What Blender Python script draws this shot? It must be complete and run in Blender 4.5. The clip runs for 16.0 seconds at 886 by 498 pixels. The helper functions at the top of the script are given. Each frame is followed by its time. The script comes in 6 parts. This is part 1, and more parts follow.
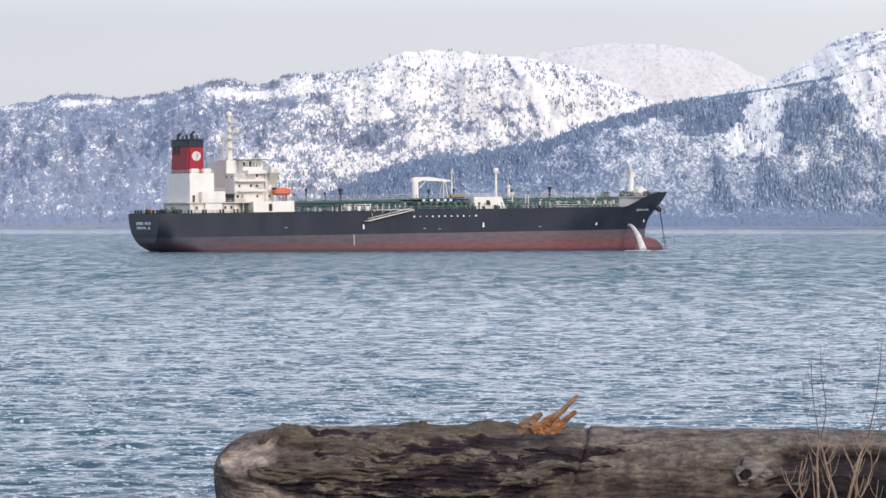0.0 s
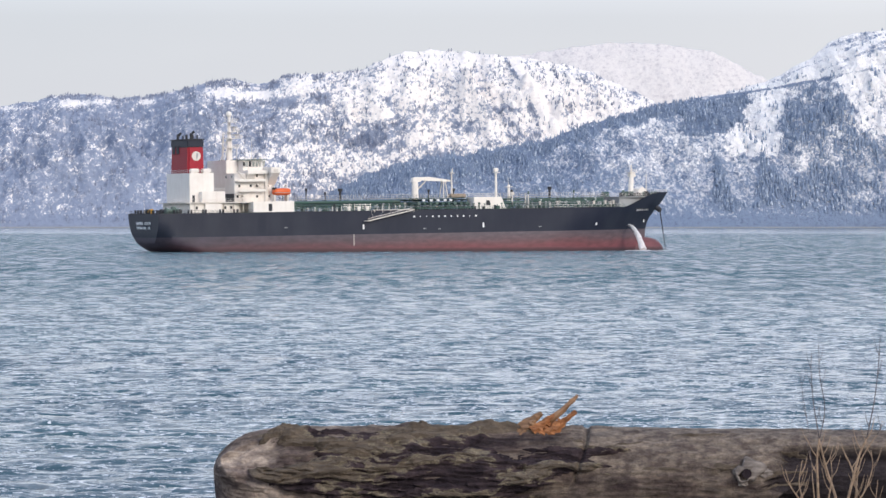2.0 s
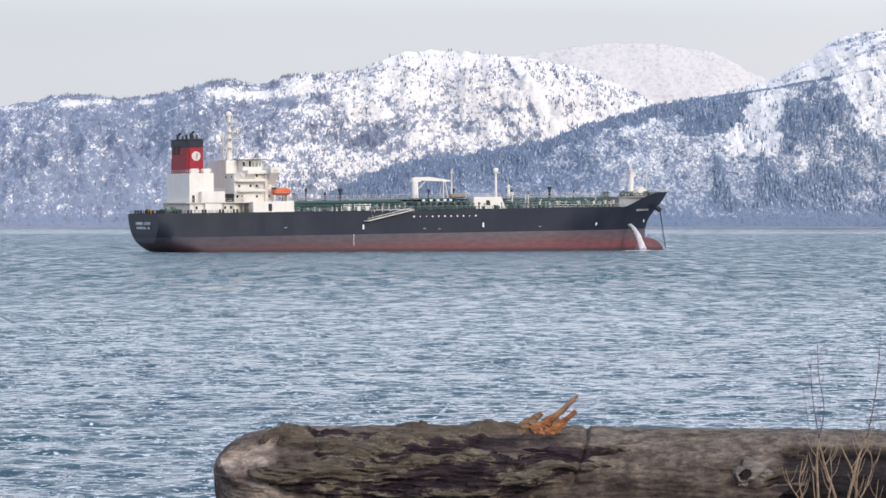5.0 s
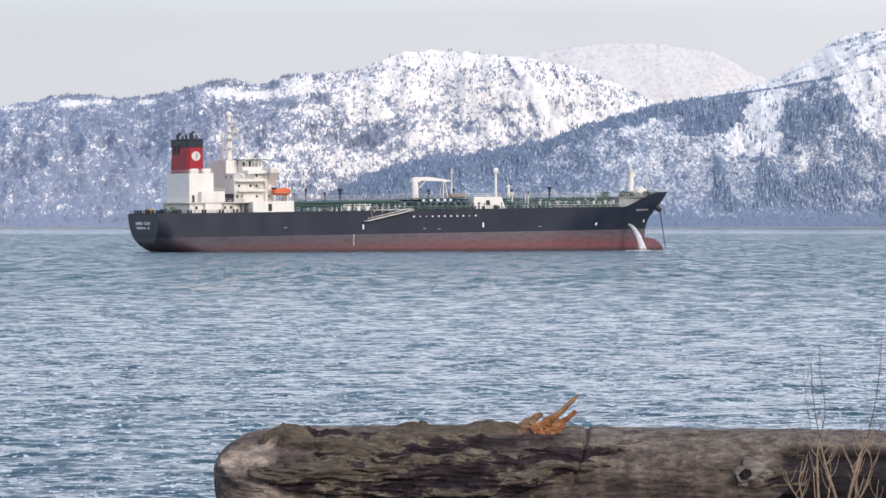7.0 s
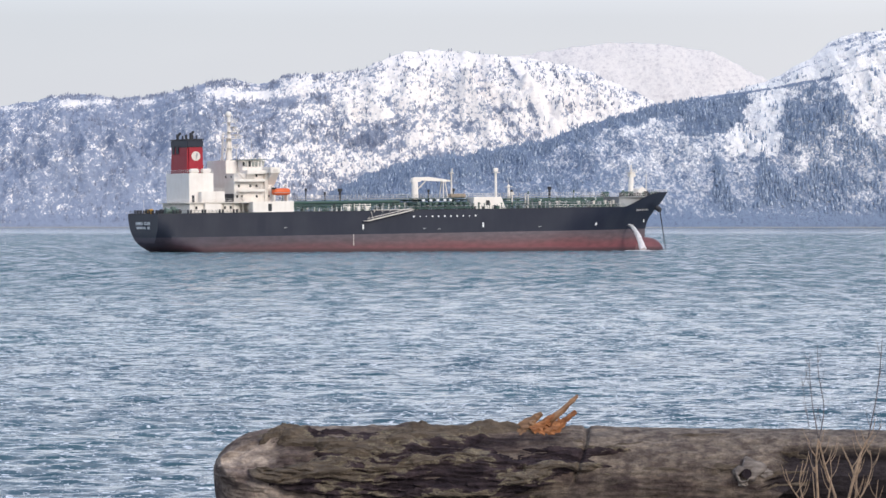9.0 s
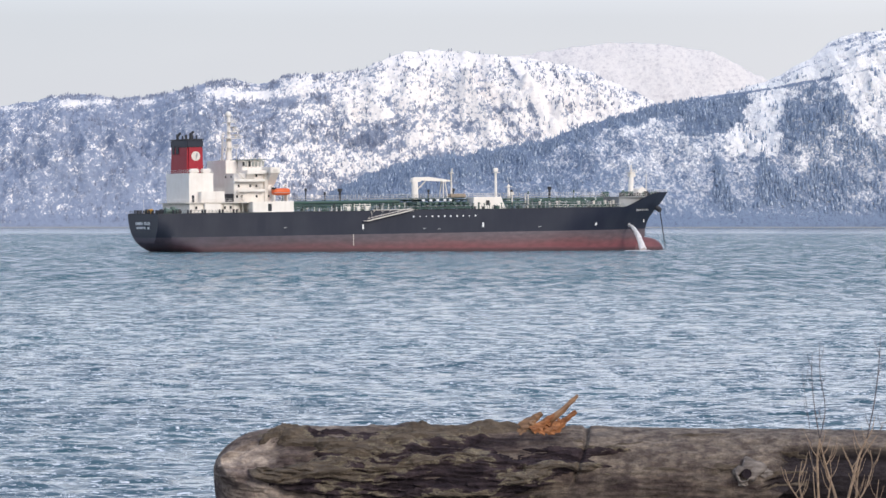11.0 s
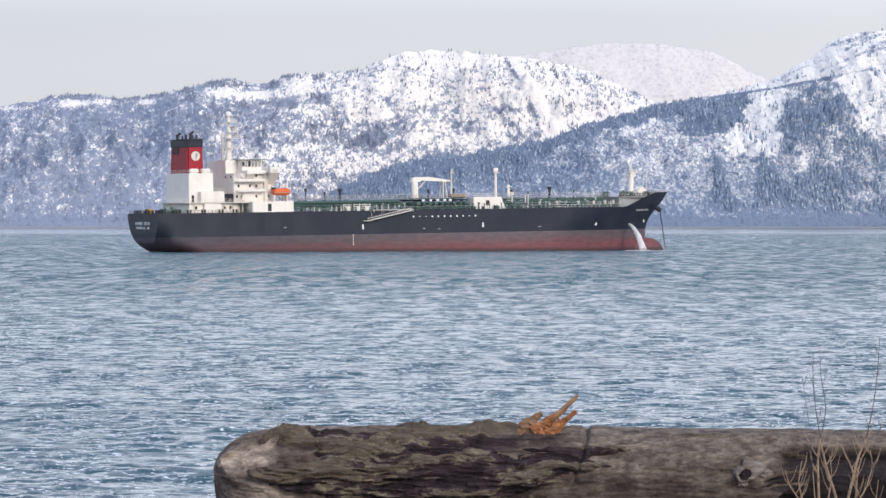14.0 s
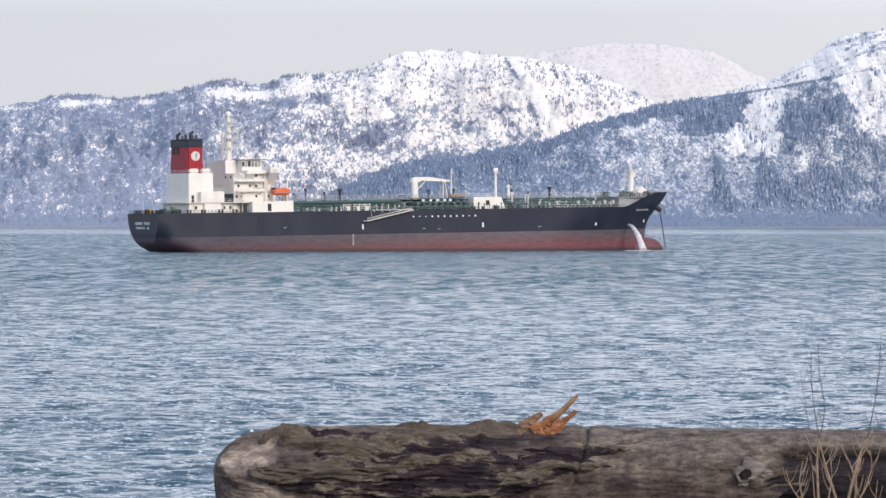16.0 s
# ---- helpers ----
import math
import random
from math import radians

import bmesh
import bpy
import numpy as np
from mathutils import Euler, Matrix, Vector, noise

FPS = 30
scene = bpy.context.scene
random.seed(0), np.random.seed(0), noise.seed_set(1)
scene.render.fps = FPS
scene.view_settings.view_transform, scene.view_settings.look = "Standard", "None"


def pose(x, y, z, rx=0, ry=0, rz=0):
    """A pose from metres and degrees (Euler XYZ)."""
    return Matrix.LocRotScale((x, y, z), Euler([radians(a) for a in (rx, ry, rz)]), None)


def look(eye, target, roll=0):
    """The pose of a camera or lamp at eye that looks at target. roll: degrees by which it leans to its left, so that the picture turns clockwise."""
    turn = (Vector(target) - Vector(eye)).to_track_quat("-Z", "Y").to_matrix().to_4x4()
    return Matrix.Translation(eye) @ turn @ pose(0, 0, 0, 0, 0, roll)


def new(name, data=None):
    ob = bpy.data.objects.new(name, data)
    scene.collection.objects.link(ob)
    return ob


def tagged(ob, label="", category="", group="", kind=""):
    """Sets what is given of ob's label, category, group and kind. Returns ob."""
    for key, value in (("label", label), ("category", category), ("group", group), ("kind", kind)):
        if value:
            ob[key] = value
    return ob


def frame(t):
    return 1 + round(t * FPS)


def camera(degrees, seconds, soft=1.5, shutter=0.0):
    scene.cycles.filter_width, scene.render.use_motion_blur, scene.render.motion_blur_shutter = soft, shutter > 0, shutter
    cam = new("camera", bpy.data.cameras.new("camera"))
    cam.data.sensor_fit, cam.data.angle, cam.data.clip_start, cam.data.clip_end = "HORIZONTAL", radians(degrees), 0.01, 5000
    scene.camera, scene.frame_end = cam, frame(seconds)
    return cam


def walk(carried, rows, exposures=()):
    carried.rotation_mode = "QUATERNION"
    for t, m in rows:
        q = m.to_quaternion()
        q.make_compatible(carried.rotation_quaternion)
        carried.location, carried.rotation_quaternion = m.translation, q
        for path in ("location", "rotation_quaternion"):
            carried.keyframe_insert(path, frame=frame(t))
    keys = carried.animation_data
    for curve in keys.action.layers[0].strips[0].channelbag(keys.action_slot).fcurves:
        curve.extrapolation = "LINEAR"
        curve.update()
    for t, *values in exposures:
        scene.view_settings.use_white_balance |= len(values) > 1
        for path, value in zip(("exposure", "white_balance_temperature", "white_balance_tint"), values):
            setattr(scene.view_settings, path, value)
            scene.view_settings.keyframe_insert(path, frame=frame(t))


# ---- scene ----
# Camera on a tripod at the head of a beach, looking across a bay through a long lens.
EYE = (0.0, 0.0, 10.35)
cam = camera(12.78, 16.0, soft=1.5)
STAND = pose(*EYE, 90 - 0.442, 0, 0)
walk(cam, [(0.0, STAND), (16.0, STAND)])

# ---- light: thin high overcast, pale sun behind the camera ----
SUN_TURN, SUN_RISE = radians(146), radians(24)
world = bpy.data.worlds.new("winter_sky")
scene.world = world
world.use_nodes = True
wn, wl = world.node_tree.nodes, world.node_tree.links
wn.clear()
w_out, w_bg = wn.new("ShaderNodeOutputWorld"), wn.new("ShaderNodeBackground")
w_sky, w_mix, w_scale = wn.new("ShaderNodeTexSky"), wn.new("ShaderNodeMix"), wn.new("ShaderNodeMix")
w_co, w_sep, w_ramp = wn.new("ShaderNodeTexCoord"), wn.new("ShaderNodeSeparateXYZ"), wn.new("ShaderNodeValToRGB")
w_noise, w_map, w_veil = wn.new("ShaderNodeTexNoise"), wn.new("ShaderNodeMapping"), wn.new("ShaderNodeMix")
w_sky.sky_type, w_sky.sun_disc = "NISHITA", False
w_sky.sun_elevation, w_sky.sun_rotation = SUN_RISE, SUN_TURN
w_sky.air_density, w_sky.dust_density = 1.0, 2.5
w_scale.data_type = w_mix.data_type = w_veil.data_type = "RGBA"
w_scale.blend_type = "MULTIPLY"
w_scale.inputs[0].default_value = 1.0
w_scale.inputs[7].default_value = (0.10, 0.10, 0.10, 1)
w_ramp.color_ramp.elements[0].position, w_ramp.color_ramp.elements[0].color = 0.0, (0.785, 0.785, 0.84, 1)
w_ramp.color_ramp.elements[1].position, w_ramp.color_ramp.elements[1].color = 0.9, (0.47, 0.62, 0.92, 1)
for at, tone in ((0.05, (0.722, 0.752, 0.812, 1)), (0.075, (0.95, 1.02, 1.13, 1)), (0.11, (1.24, 1.34, 1.53, 1)), (0.25, (1.02, 1.12, 1.33, 1)), (0.5, (0.68, 0.82, 1.12, 1))):
    e = w_ramp.color_ramp.elements.new(at)
    e.color = tone
w_map.inputs["Scale"].default_value = (3.0, 3.0, 14.0)
w_noise.inputs["Scale"].default_value, w_noise.inputs["Detail"].default_value = 2.0, 3.0
w_veil.blend_type = "SOFT_LIGHT"
w_veil.inputs[0].default_value = 0.22
w_mix.inputs[0].default_value = 0.9
wl.new(w_co.outputs["Generated"], w_sep.inputs[0])
wl.new(w_sep.outputs["Z"], w_ramp.inputs[0])
wl.new(w_co.outputs["Generated"], w_map.inputs[0])
wl.new(w_map.outputs[0], w_noise.inputs[0])
wl.new(w_ramp.outputs[0], w_veil.inputs[6])
wl.new(w_noise.outputs[0], w_veil.inputs[7])
wl.new(w_sky.outputs[0], w_scale.inputs[6])
wl.new(w_scale.outputs[2], w_mix.inputs[6])
wl.new(w_veil.outputs[2], w_mix.inputs[7])
w_east, w_tint = wn.new("ShaderNodeMapRange"), wn.new("ShaderNodeMix")
w_tint.data_type, w_tint.blend_type = "RGBA", "MULTIPLY"
w_east.inputs["From Min"].default_value, w_east.inputs["From Max"].default_value = -0.10, 0.10
w_tint.inputs[7].default_value = (1.085, 1.065, 1.055, 1)
wl.new(w_sep.outputs["X"], w_east.inputs[0])
wl.new(w_east.outputs[0], w_tint.inputs[0])
wl.new(w_mix.outputs[2], w_tint.inputs[6])
wl.new(w_tint.outputs[2], w_bg.inputs["Color"])
w_bg.inputs["Strength"].default_value = 1.0
wl.new(w_bg.outputs[0], w_out.inputs[0])

sun = new("sun", bpy.data.lights.new("sun", "SUN"))
sun.data.energy, sun.data.angle, sun.data.color = 2.2, radians(22), (1.0, 0.90, 0.78)
to_sun = Vector((math.sin(SUN_TURN) * math.cos(SUN_RISE), math.cos(SUN_TURN) * math.cos(SUN_RISE), math.sin(SUN_RISE)))
sun.matrix_world = look(to_sun * 100, (0, 0, 0))


# ---- materials ----
def mat_start(name, rough=0.6, metal=0.0, spec=0.5):
    m = bpy.data.materials.new(name)
    m.use_nodes = True
    b = m.node_tree.nodes["Principled BSDF"]
    b.inputs["Roughness"].default_value = rough
    b.inputs["Metallic"].default_value = metal
    b.inputs["Specular IOR Level"].default_value = spec
    return m, m.node_tree.nodes, m.node_tree.links, b


def grain(nodes, links, scale, detail=4.0, stretch=(1, 1, 1), rough=0.55, kind="Object"):
    co, mp, nz = nodes.new("ShaderNodeTexCoord"), nodes.new("ShaderNodeMapping"), nodes.new("ShaderNodeTexNoise")
    mp.inputs["Scale"].default_value = stretch
    nz.inputs["Scale"].default_value, nz.inputs["Detail"].default_value, nz.inputs["Roughness"].default_value = scale, detail, rough
    links.new(co.outputs[kind], mp.inputs[0])
    links.new(mp.outputs[0], nz.inputs[0])
    return nz.outputs[0]


def ramp(nodes, links, fac, stops):
    r = nodes.new("ShaderNodeValToRGB")
    cr = r.color_ramp
    cr.elements[0].position, cr.elements[0].color = stops[0][0], (*stops[0][1], 1)
    cr.elements[1].position, cr.elements[1].color = stops[-1][0], (*stops[-1][1], 1)
    for at, tone in stops[1:-1]:
        cr.elements.new(at).color = (*tone, 1)
    links.new(fac, r.inputs[0])
    return r.outputs[0]


def blend(nodes, links, fac, one, two, mode="MIX"):
    x = nodes.new("ShaderNodeMix")
    x.data_type, x.blend_type = "RGBA", mode
    for slot, v in ((0, fac), (6, one), (7, two)):
        if isinstance(v, (int, float)):
            x.inputs[slot].default_value = v
        elif isinstance(v, tuple):
            x.inputs[slot].default_value = (*v, 1)
        else:
            links.new(v, x.inputs[slot])
    return x.outputs[2]


def relief(nodes, links, b, height, strength, distance):
    bp = nodes.new("ShaderNodeBump")
    bp.inputs["Strength"].default_value, bp.inputs["Distance"].default_value = strength, distance
    links.new(height, bp.inputs["Height"])
    links.new(bp.outputs[0], b.inputs["Normal"])


def paint(name, tone, worn, amount=0.35, rough=0.5, scale=0.35, metal=0.0):
    """Weathered paint: streaks that run down, blotches and a slight sheen."""
    m, n, l, b = mat_start(name, rough, metal, 0.28)
    streaks = ramp(n, l, grain(n, l, scale * 2.0, 5, (1, 1, 0.12)), [(0.45, (0, 0, 0)), (0.75, (1, 1, 1))])
    blots = ramp(n, l, grain(n, l, scale, 6), [(0.40, (0, 0, 0)), (0.72, (1, 1, 1))])
    both = blend(n, l, 0.5, streaks, blots)
    soft = blend(n, l, amount, (0, 0, 0), both)
    l.new(blend(n, l, soft, tone, worn), b.inputs["Base Color"])
    return m


WHITE = paint("white_ship_paint", (0.85, 0.80, 0.74), (0.54, 0.43, 0.34), 0.32, 0.45)
CREAM = paint("cream_steel_paint", (0.70, 0.655, 0.60), (0.44, 0.34, 0.26), 0.40, 0.5)
BLACK = paint("black_hull_paint", (0.0155, 0.0195, 0.036), (0.043, 0.049, 0.064), 0.6, 0.5, 0.10)
RED = paint("red_funnel_paint", (0.33, 0.013, 0.028), (0.22, 0.02, 0.03), 0.3, 0.5)
ORANGE = paint("orange_lifeboat_plastic", (0.72, 0.13, 0.035), (0.50, 0.12, 0.05), 0.35, 0.35)
GREEN = paint("green_deck_paint", (0.045, 0.095, 0.080), (0.11, 0.12, 0.11), 0.5, 0.5)
PALE_GREEN = paint("pale_green_pipe_paint", (0.10, 0.155, 0.135), (0.15, 0.15, 0.135), 0.5, 0.5)
GREY = paint("grey_steel_paint", (0.34, 0.35, 0.36), (0.22, 0.18, 0.15), 0.5, 0.5)
DARK = paint("dark_iron", (0.033, 0.036, 0.044), (0.06, 0.05, 0.045), 0.5, 0.55)
YELLOW = paint("yellow_machine_paint", (0.62, 0.34, 0.03), (0.4, 0.25, 0.08), 0.4, 0.45)
RUST = paint("weathered_tan_paint", (0.36, 0.29, 0.23), (0.28, 0.17, 0.10), 0.6, 0.6)
LETTER = paint("white_lettering_paint", (0.80, 0.80, 0.80), (0.55, 0.55, 0.55), 0.3, 0.5)


def make_glass():
    m, n, l, b = mat_start("dark_window_glass", 0.06, 0.0, 0.6)
    b.inputs["Base Color"].default_value = (0.02, 0.025, 0.03, 1)
    return m


def make_tinted():
    m, n, l, b = mat_start("green_tinted_glass", 0.12, 0.0, 0.8)
    l.new(ramp(n, l, grain(n, l, 0.6, 3), [(0.35, (0.20, 0.22, 0.20)), (0.65, (0.46, 0.45, 0.42))]), b.inputs["Base Color"])
    return m


def make_boot():
    """Antifouling paint: rubbed grey-brown band above, red below, wet and fouled near the water."""
    m, n, l, b = mat_start("red_antifouling_paint", 0.6)
    co, sep, mr = n.new("ShaderNodeTexCoord"), n.new("ShaderNodeSeparateXYZ"), n.new("ShaderNodeMapRange")
    l.new(co.outputs["Object"], sep.inputs[0])
    add = n.new("ShaderNodeMath")
    add.operation = "MULTIPLY_ADD"
    add.inputs[1].default_value = 3.2
    l.new(grain(n, l, 0.22, 6, (0.25, 0.25, 1.3)), add.inputs[0])
    l.new(sep.outputs["Z"], add.inputs[2])
    mr.inputs["From Min"].default_value, mr.inputs["From Max"].default_value = 4.5, 13.0
    l.new(add.outputs[0], mr.inputs[0])
    base = ramp(n, l, mr.outputs[0], [(0.0, (0.11, 0.040, 0.046)), (0.30, (0.148, 0.053, 0.062)), (0.44, (0.178, 0.058, 0.067)), (0.58, (0.160, 0.070, 0.078)), (0.72, (0.128, 0.088, 0.100)), (0.95, (0.118, 0.100, 0.117))])
    fine = ramp(n, l, grain(n, l, 0.9, 6, (0.35, 0.35, 1.0)), [(0.3, (0.72, 0.72, 0.72)), (0.7, (1.15, 1.1, 1.1))])
    painted = blend(n, l, 1.0, base, fine, "MULTIPLY")
    # darker and more purple towards the stern
    aft = n.new("ShaderNodeMapRange")
    aft.inputs["From Min"].default_value, aft.inputs["From Max"].default_value = 15.0, 100.0
    l.new(sep.outputs["X"], aft.inputs[0])
    painted = blend(n, l, 1.0, painted, ramp(n, l, aft.outputs[0], [(0.0, (0.50, 0.52, 0.62)), (0.5, (0.74, 0.74, 0.78)), (1.0, (1.0, 0.96, 0.96))]), "MULTIPLY")
    geo, high, wet = n.new("ShaderNodeNewGeometry"), n.new("ShaderNodeSeparateXYZ"), n.new("ShaderNodeMapRange")
    l.new(geo.outputs["Position"], high.inputs[0])
    l.new(high.outputs["Z"], wet.inputs[0])
    wet.inputs["From Min"].default_value, wet.inputs["From Max"].default_value = 0.45, 1.35
    wet.inputs["To Min"].default_value, wet.inputs["To Max"].default_value = 0.8, 0.0
    l.new(blend(n, l, wet.outputs[0], painted, (0.035, 0.018, 0.024)), b.inputs["Base Color"])
    return m


def make_sea():
    """Sea water whose ripples tilt the surface at seven sizes, from a hand's width to a gust."""
    m, n, l, b = mat_start("sea_water", 0.10, 0.0, 0.5)
    b.inputs["IOR"].default_value = 1.333
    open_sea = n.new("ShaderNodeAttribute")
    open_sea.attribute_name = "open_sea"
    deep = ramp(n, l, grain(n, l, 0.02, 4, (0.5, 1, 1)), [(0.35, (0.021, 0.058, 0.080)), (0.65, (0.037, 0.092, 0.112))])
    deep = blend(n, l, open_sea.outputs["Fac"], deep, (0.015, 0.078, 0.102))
    # white flecks paint the sparkle of the waves into the water's colour
    fleck = ramp(n, l, grain(n, l, 4.5, 4, (0.45, 0.8, 1), 0.7), [(0.566, (0, 0, 0)), (0.626, (1, 1, 1))])
    l.new(blend(n, l, fleck, deep, (0.78, 0.79, 0.82)), b.inputs["Base Color"])
    gusty = n.new("ShaderNodeMath")
    gusty.operation = "MULTIPLY_ADD"
    gusty.inputs[1].default_value, gusty.inputs[2].default_value = 1.1, 0.36
    l.new(open_sea.outputs["Fac"], gusty.inputs[0])
    offshore = n.new("ShaderNodeMath")
    offshore.operation = "POWER"
    offshore.inputs[1].default_value = 2.2
    l.new(open_sea.outputs["Fac"], offshore.inputs[0])
    broad = n.new("ShaderNodeMath")
    broad.operation = "MULTIPLY_ADD"
    broad.inputs[1].default_value, broad.inputs[2].default_value = 1.30, 0.12
    l.new(offshore.outputs[0], broad.inputs[0])
    total = None
    for scale, stretch, slope in ((6.0, (0.5, 0.9, 1), 0.46), (3.2, (0.40, 0.60, 1), 0.62), (1.5, (0.36, 0.75, 1), 0.70), (1.3, (0.34, 0.52, 1), 0.66), (1.1, (0.38, 0.13, 1), 0.60), (0.40, (0.95, 0.11, 1), 0.72), (0.17, (0.8, 0.10, 1), 0.09)):
        co, mp, nz = n.new("ShaderNodeTexCoord"), n.new("ShaderNodeMapping"), n.new("ShaderNodeTexNoise")
        mp.inputs["Scale"].default_value = stretch
        nz.inputs["Scale"].default_value, nz.inputs["Detail"].default_value = scale, 3.0
        l.new(co.outputs["Object"], mp.inputs[0])
        l.new(mp.outputs[0], nz.inputs[0])
        tilt = n.new("ShaderNodeVectorMath")
        tilt.operation = "MULTIPLY_ADD"
        tilt.inputs[1].default_value = (slope, slope, 0)
        tilt.inputs[2].default_value = (-slope / 2, -slope / 2, 0)
        l.new(nz.outputs["Color"], tilt.inputs[0])
        # long wind lanes belong to the open bay
        if scale < 1.2:
            lane = n.new("ShaderNodeVectorMath")
            lane.operation = "SCALE"
            l.new(tilt.outputs[0], lane.inputs[0])
            l.new((gusty if scale > 0.5 else broad).outputs[0], lane.inputs["Scale"])
            tilt = lane
        if total is None:
            total = tilt.outputs[0]
        else:
            add = n.new("ShaderNodeVectorMath")
            l.new(total, add.inputs[0])
            l.new(tilt.outputs[0], add.inputs[1])
            total = add.outputs[0]
    # the open bay is rougher than the water near the beach
    lean, more = n.new("ShaderNodeMath"), n.new("ShaderNodeMath")
    lean.operation = more.operation = "MULTIPLY_ADD"
    lean.inputs[1].default_value, lean.inputs[2].default_value = -0.200, -0.034
    more.inputs[1].default_value, more.inputs[2].default_value = 0.92, 0.85
    l.new(open_sea.outputs["Fac"], lean.inputs[0])
    l.new(open_sea.outputs["Fac"], more.inputs[0])
    tip, sized = n.new("ShaderNodeCombineXYZ"), n.new("ShaderNodeVectorMath")
    sized.operation = "SCALE"
    l.new(lean.outputs[0], tip.inputs[1])
    l.new(total, sized.inputs[0])
    l.new(more.outputs[0], sized.inputs["Scale"])
    geo, one, two, unit = n.new("ShaderNodeNewGeometry"), n.new("ShaderNodeVectorMath"), n.new("ShaderNodeVectorMath"), n.new("ShaderNodeVectorMath")
    unit.operation = "NORMALIZE"
    l.new(geo.outputs["Normal"], one.inputs[0])
    l.new(tip.outputs[0], one.inputs[1])
    l.new(one.outputs[0], two.inputs[0])
    l.new(sized.outputs[0], two.inputs[1])
    l.new(two.outputs[0], unit.inputs[0])
    l.new(unit.outputs[0], b.inputs["Normal"])
    return m


def make_snow(name, snow, brush, dark, fleck=1.0, stops=(0.42, 0.54, 0.80), fineness=0.24, bumpy=0.8, brush_haze=None, speck=(0.80, 0.79, 0.82)):
    """Snow; where the mesh says that woods grow, frosted brush and dark twigs show through it. Haze is mixed into their
    bluish tones.
    """
    m, n, l, b = mat_start(name, 0.75, 0.0, 0.2)
    fine = grain(n, l, fineness, 3, (1.1, 0.25, 1.0), 0.55)
    fine.node.inputs["Distortion"].default_value = 1.1
    cover = n.new("ShaderNodeAttribute")
    cover.attribute_name = "cover"
    swing = n.new("ShaderNodeMath")
    swing.operation = "MULTIPLY_ADD"
    swing.inputs[1].default_value, swing.inputs[2].default_value = 3.0 * fleck, -1.5 * fleck
    l.new(fine, swing.inputs[0])
    broken = n.new("ShaderNodeAttribute")
    broken.attribute_name = "broken"
    add = n.new("ShaderNodeMath")
    add.operation = "MULTIPLY_ADD"
    l.new(swing.outputs[0], add.inputs[0])
    l.new(broken.outputs["Fac"], add.inputs[1])
    l.new(cover.outputs["Fac"], add.inputs[2])
    steps = [(stops[0], snow), (stops[1], brush), (stops[2], dark)]
    tone = ramp(n, l, add.outputs[0], steps[:2] + [brush_haze] + steps[2:] if brush_haze else steps)
    thin = ramp(n, l, grain(n, l, 0.19, 6, (1, 0.3, 1.2), 0.70), [(0.385, speck), (0.43, (0.95, 0.94, 0.95)), (0.58, (1.03, 1.025, 1.02))])
    l.new(blend(n, l, 1.0, tone, thin, "MULTIPLY"), b.inputs["Base Color"])
    relief(n, l, b, grain(n, l, 0.20, 6, (1, 0.3, 1), 0.66), bumpy, 5.0)
    return m


def make_tree(name, one, two, frost):
    m, n, l, b = mat_start(name, 0.8, 0.0, 0.15)
    geo = n.new("ShaderNodeNewGeometry")
    own = ramp(n, l, geo.outputs["Random Per Island"], [(0.0, one), (0.78, two), (0.90, frost), (1.0, tuple(min(1.0, 1.35 * c) for c in frost))])
    l.new(blend(n, l, ramp(n, l, grain(n, l, 0.6, 3), [(0.45, (0, 0, 0)), (0.75, (0.6, 0.6, 0.6))]), own, frost), b.inputs["Base Color"])
    return m


def make_shingle():
    m, n, l, b = mat_start("grey_beach_shingle", 0.85, 0.0, 0.3)
    stone = grain(n, l, 14, 5)
    l.new(blend(n, l, 0.5, ramp(n, l, stone, [(0.3, (0.06, 0.06, 0.06)), (0.7, (0.24, 0.23, 0.22))]),
                ramp(n, l, grain(n, l, 0.3, 4), [(0.3, (0.10, 0.095, 0.09)), (0.7, (0.20, 0.19, 0.17))])), b.inputs["Base Color"])
    relief(n, l, b, stone, 0.8, 0.04)
    return m


GLASS, TINTED, BOOT, SEA, SHINGLE = make_glass(), make_tinted(), make_boot(), make_sea(), make_shingle()
# distance haze is painted into these tones: bluish, low contrast, palest at the back
SNOW_MAIN = make_snow("snow_brush_and_haze", (0.92, 0.868, 0.822), (0.62, 0.602, 0.61), (0.255, 0.295, 0.385), 1.12, (0.40, 0.47, 1.05), 0.24, 0.5, (0.56, (0.445, 0.465, 0.53)), (0.82, 0.81, 0.82))
SNOW_FRONT = make_snow("snow_woods_and_haze", (0.88, 0.865, 0.855), (0.60, 0.605, 0.64), (0.195, 0.25, 0.35), 1.1, (0.36, 0.48, 1.04), 0.24, 0.7, (0.80, (0.385, 0.425, 0.505)))
SNOW_BACK = make_snow("hazed_high_snowfield", (0.70, 0.665, 0.645), (0.64, 0.61, 0.60), (0.55, 0.53, 0.53), 0.35, (0.30, 0.52, 0.90), 0.24, 0.25)
# frosted trees with haze put into their blue tint, paler on the farther range
SPRUCE = make_tree("hazy_frosted_spruce", (0.175, 0.23, 0.33), (0.215, 0.275, 0.38), (0.38, 0.43, 0.51))
FAR_SPRUCE = make_tree("hazier_frosted_spruce", (0.18, 0.20, 0.275), (0.23, 0.255, 0.33), (0.34, 0.365, 0.43))
FOAM, _n, _l, _b = mat_start("white_water", 0.5, 0.0, 0.4)
_l.new(ramp(_n, _l, grain(_n, _l, 1.6, 5), [(0.3, (0.66, 0.62, 0.62)), (0.7, (0.90, 0.87, 0.86))]), _b.inputs["Base Color"])
_b.inputs["Alpha"].default_value = 0.88


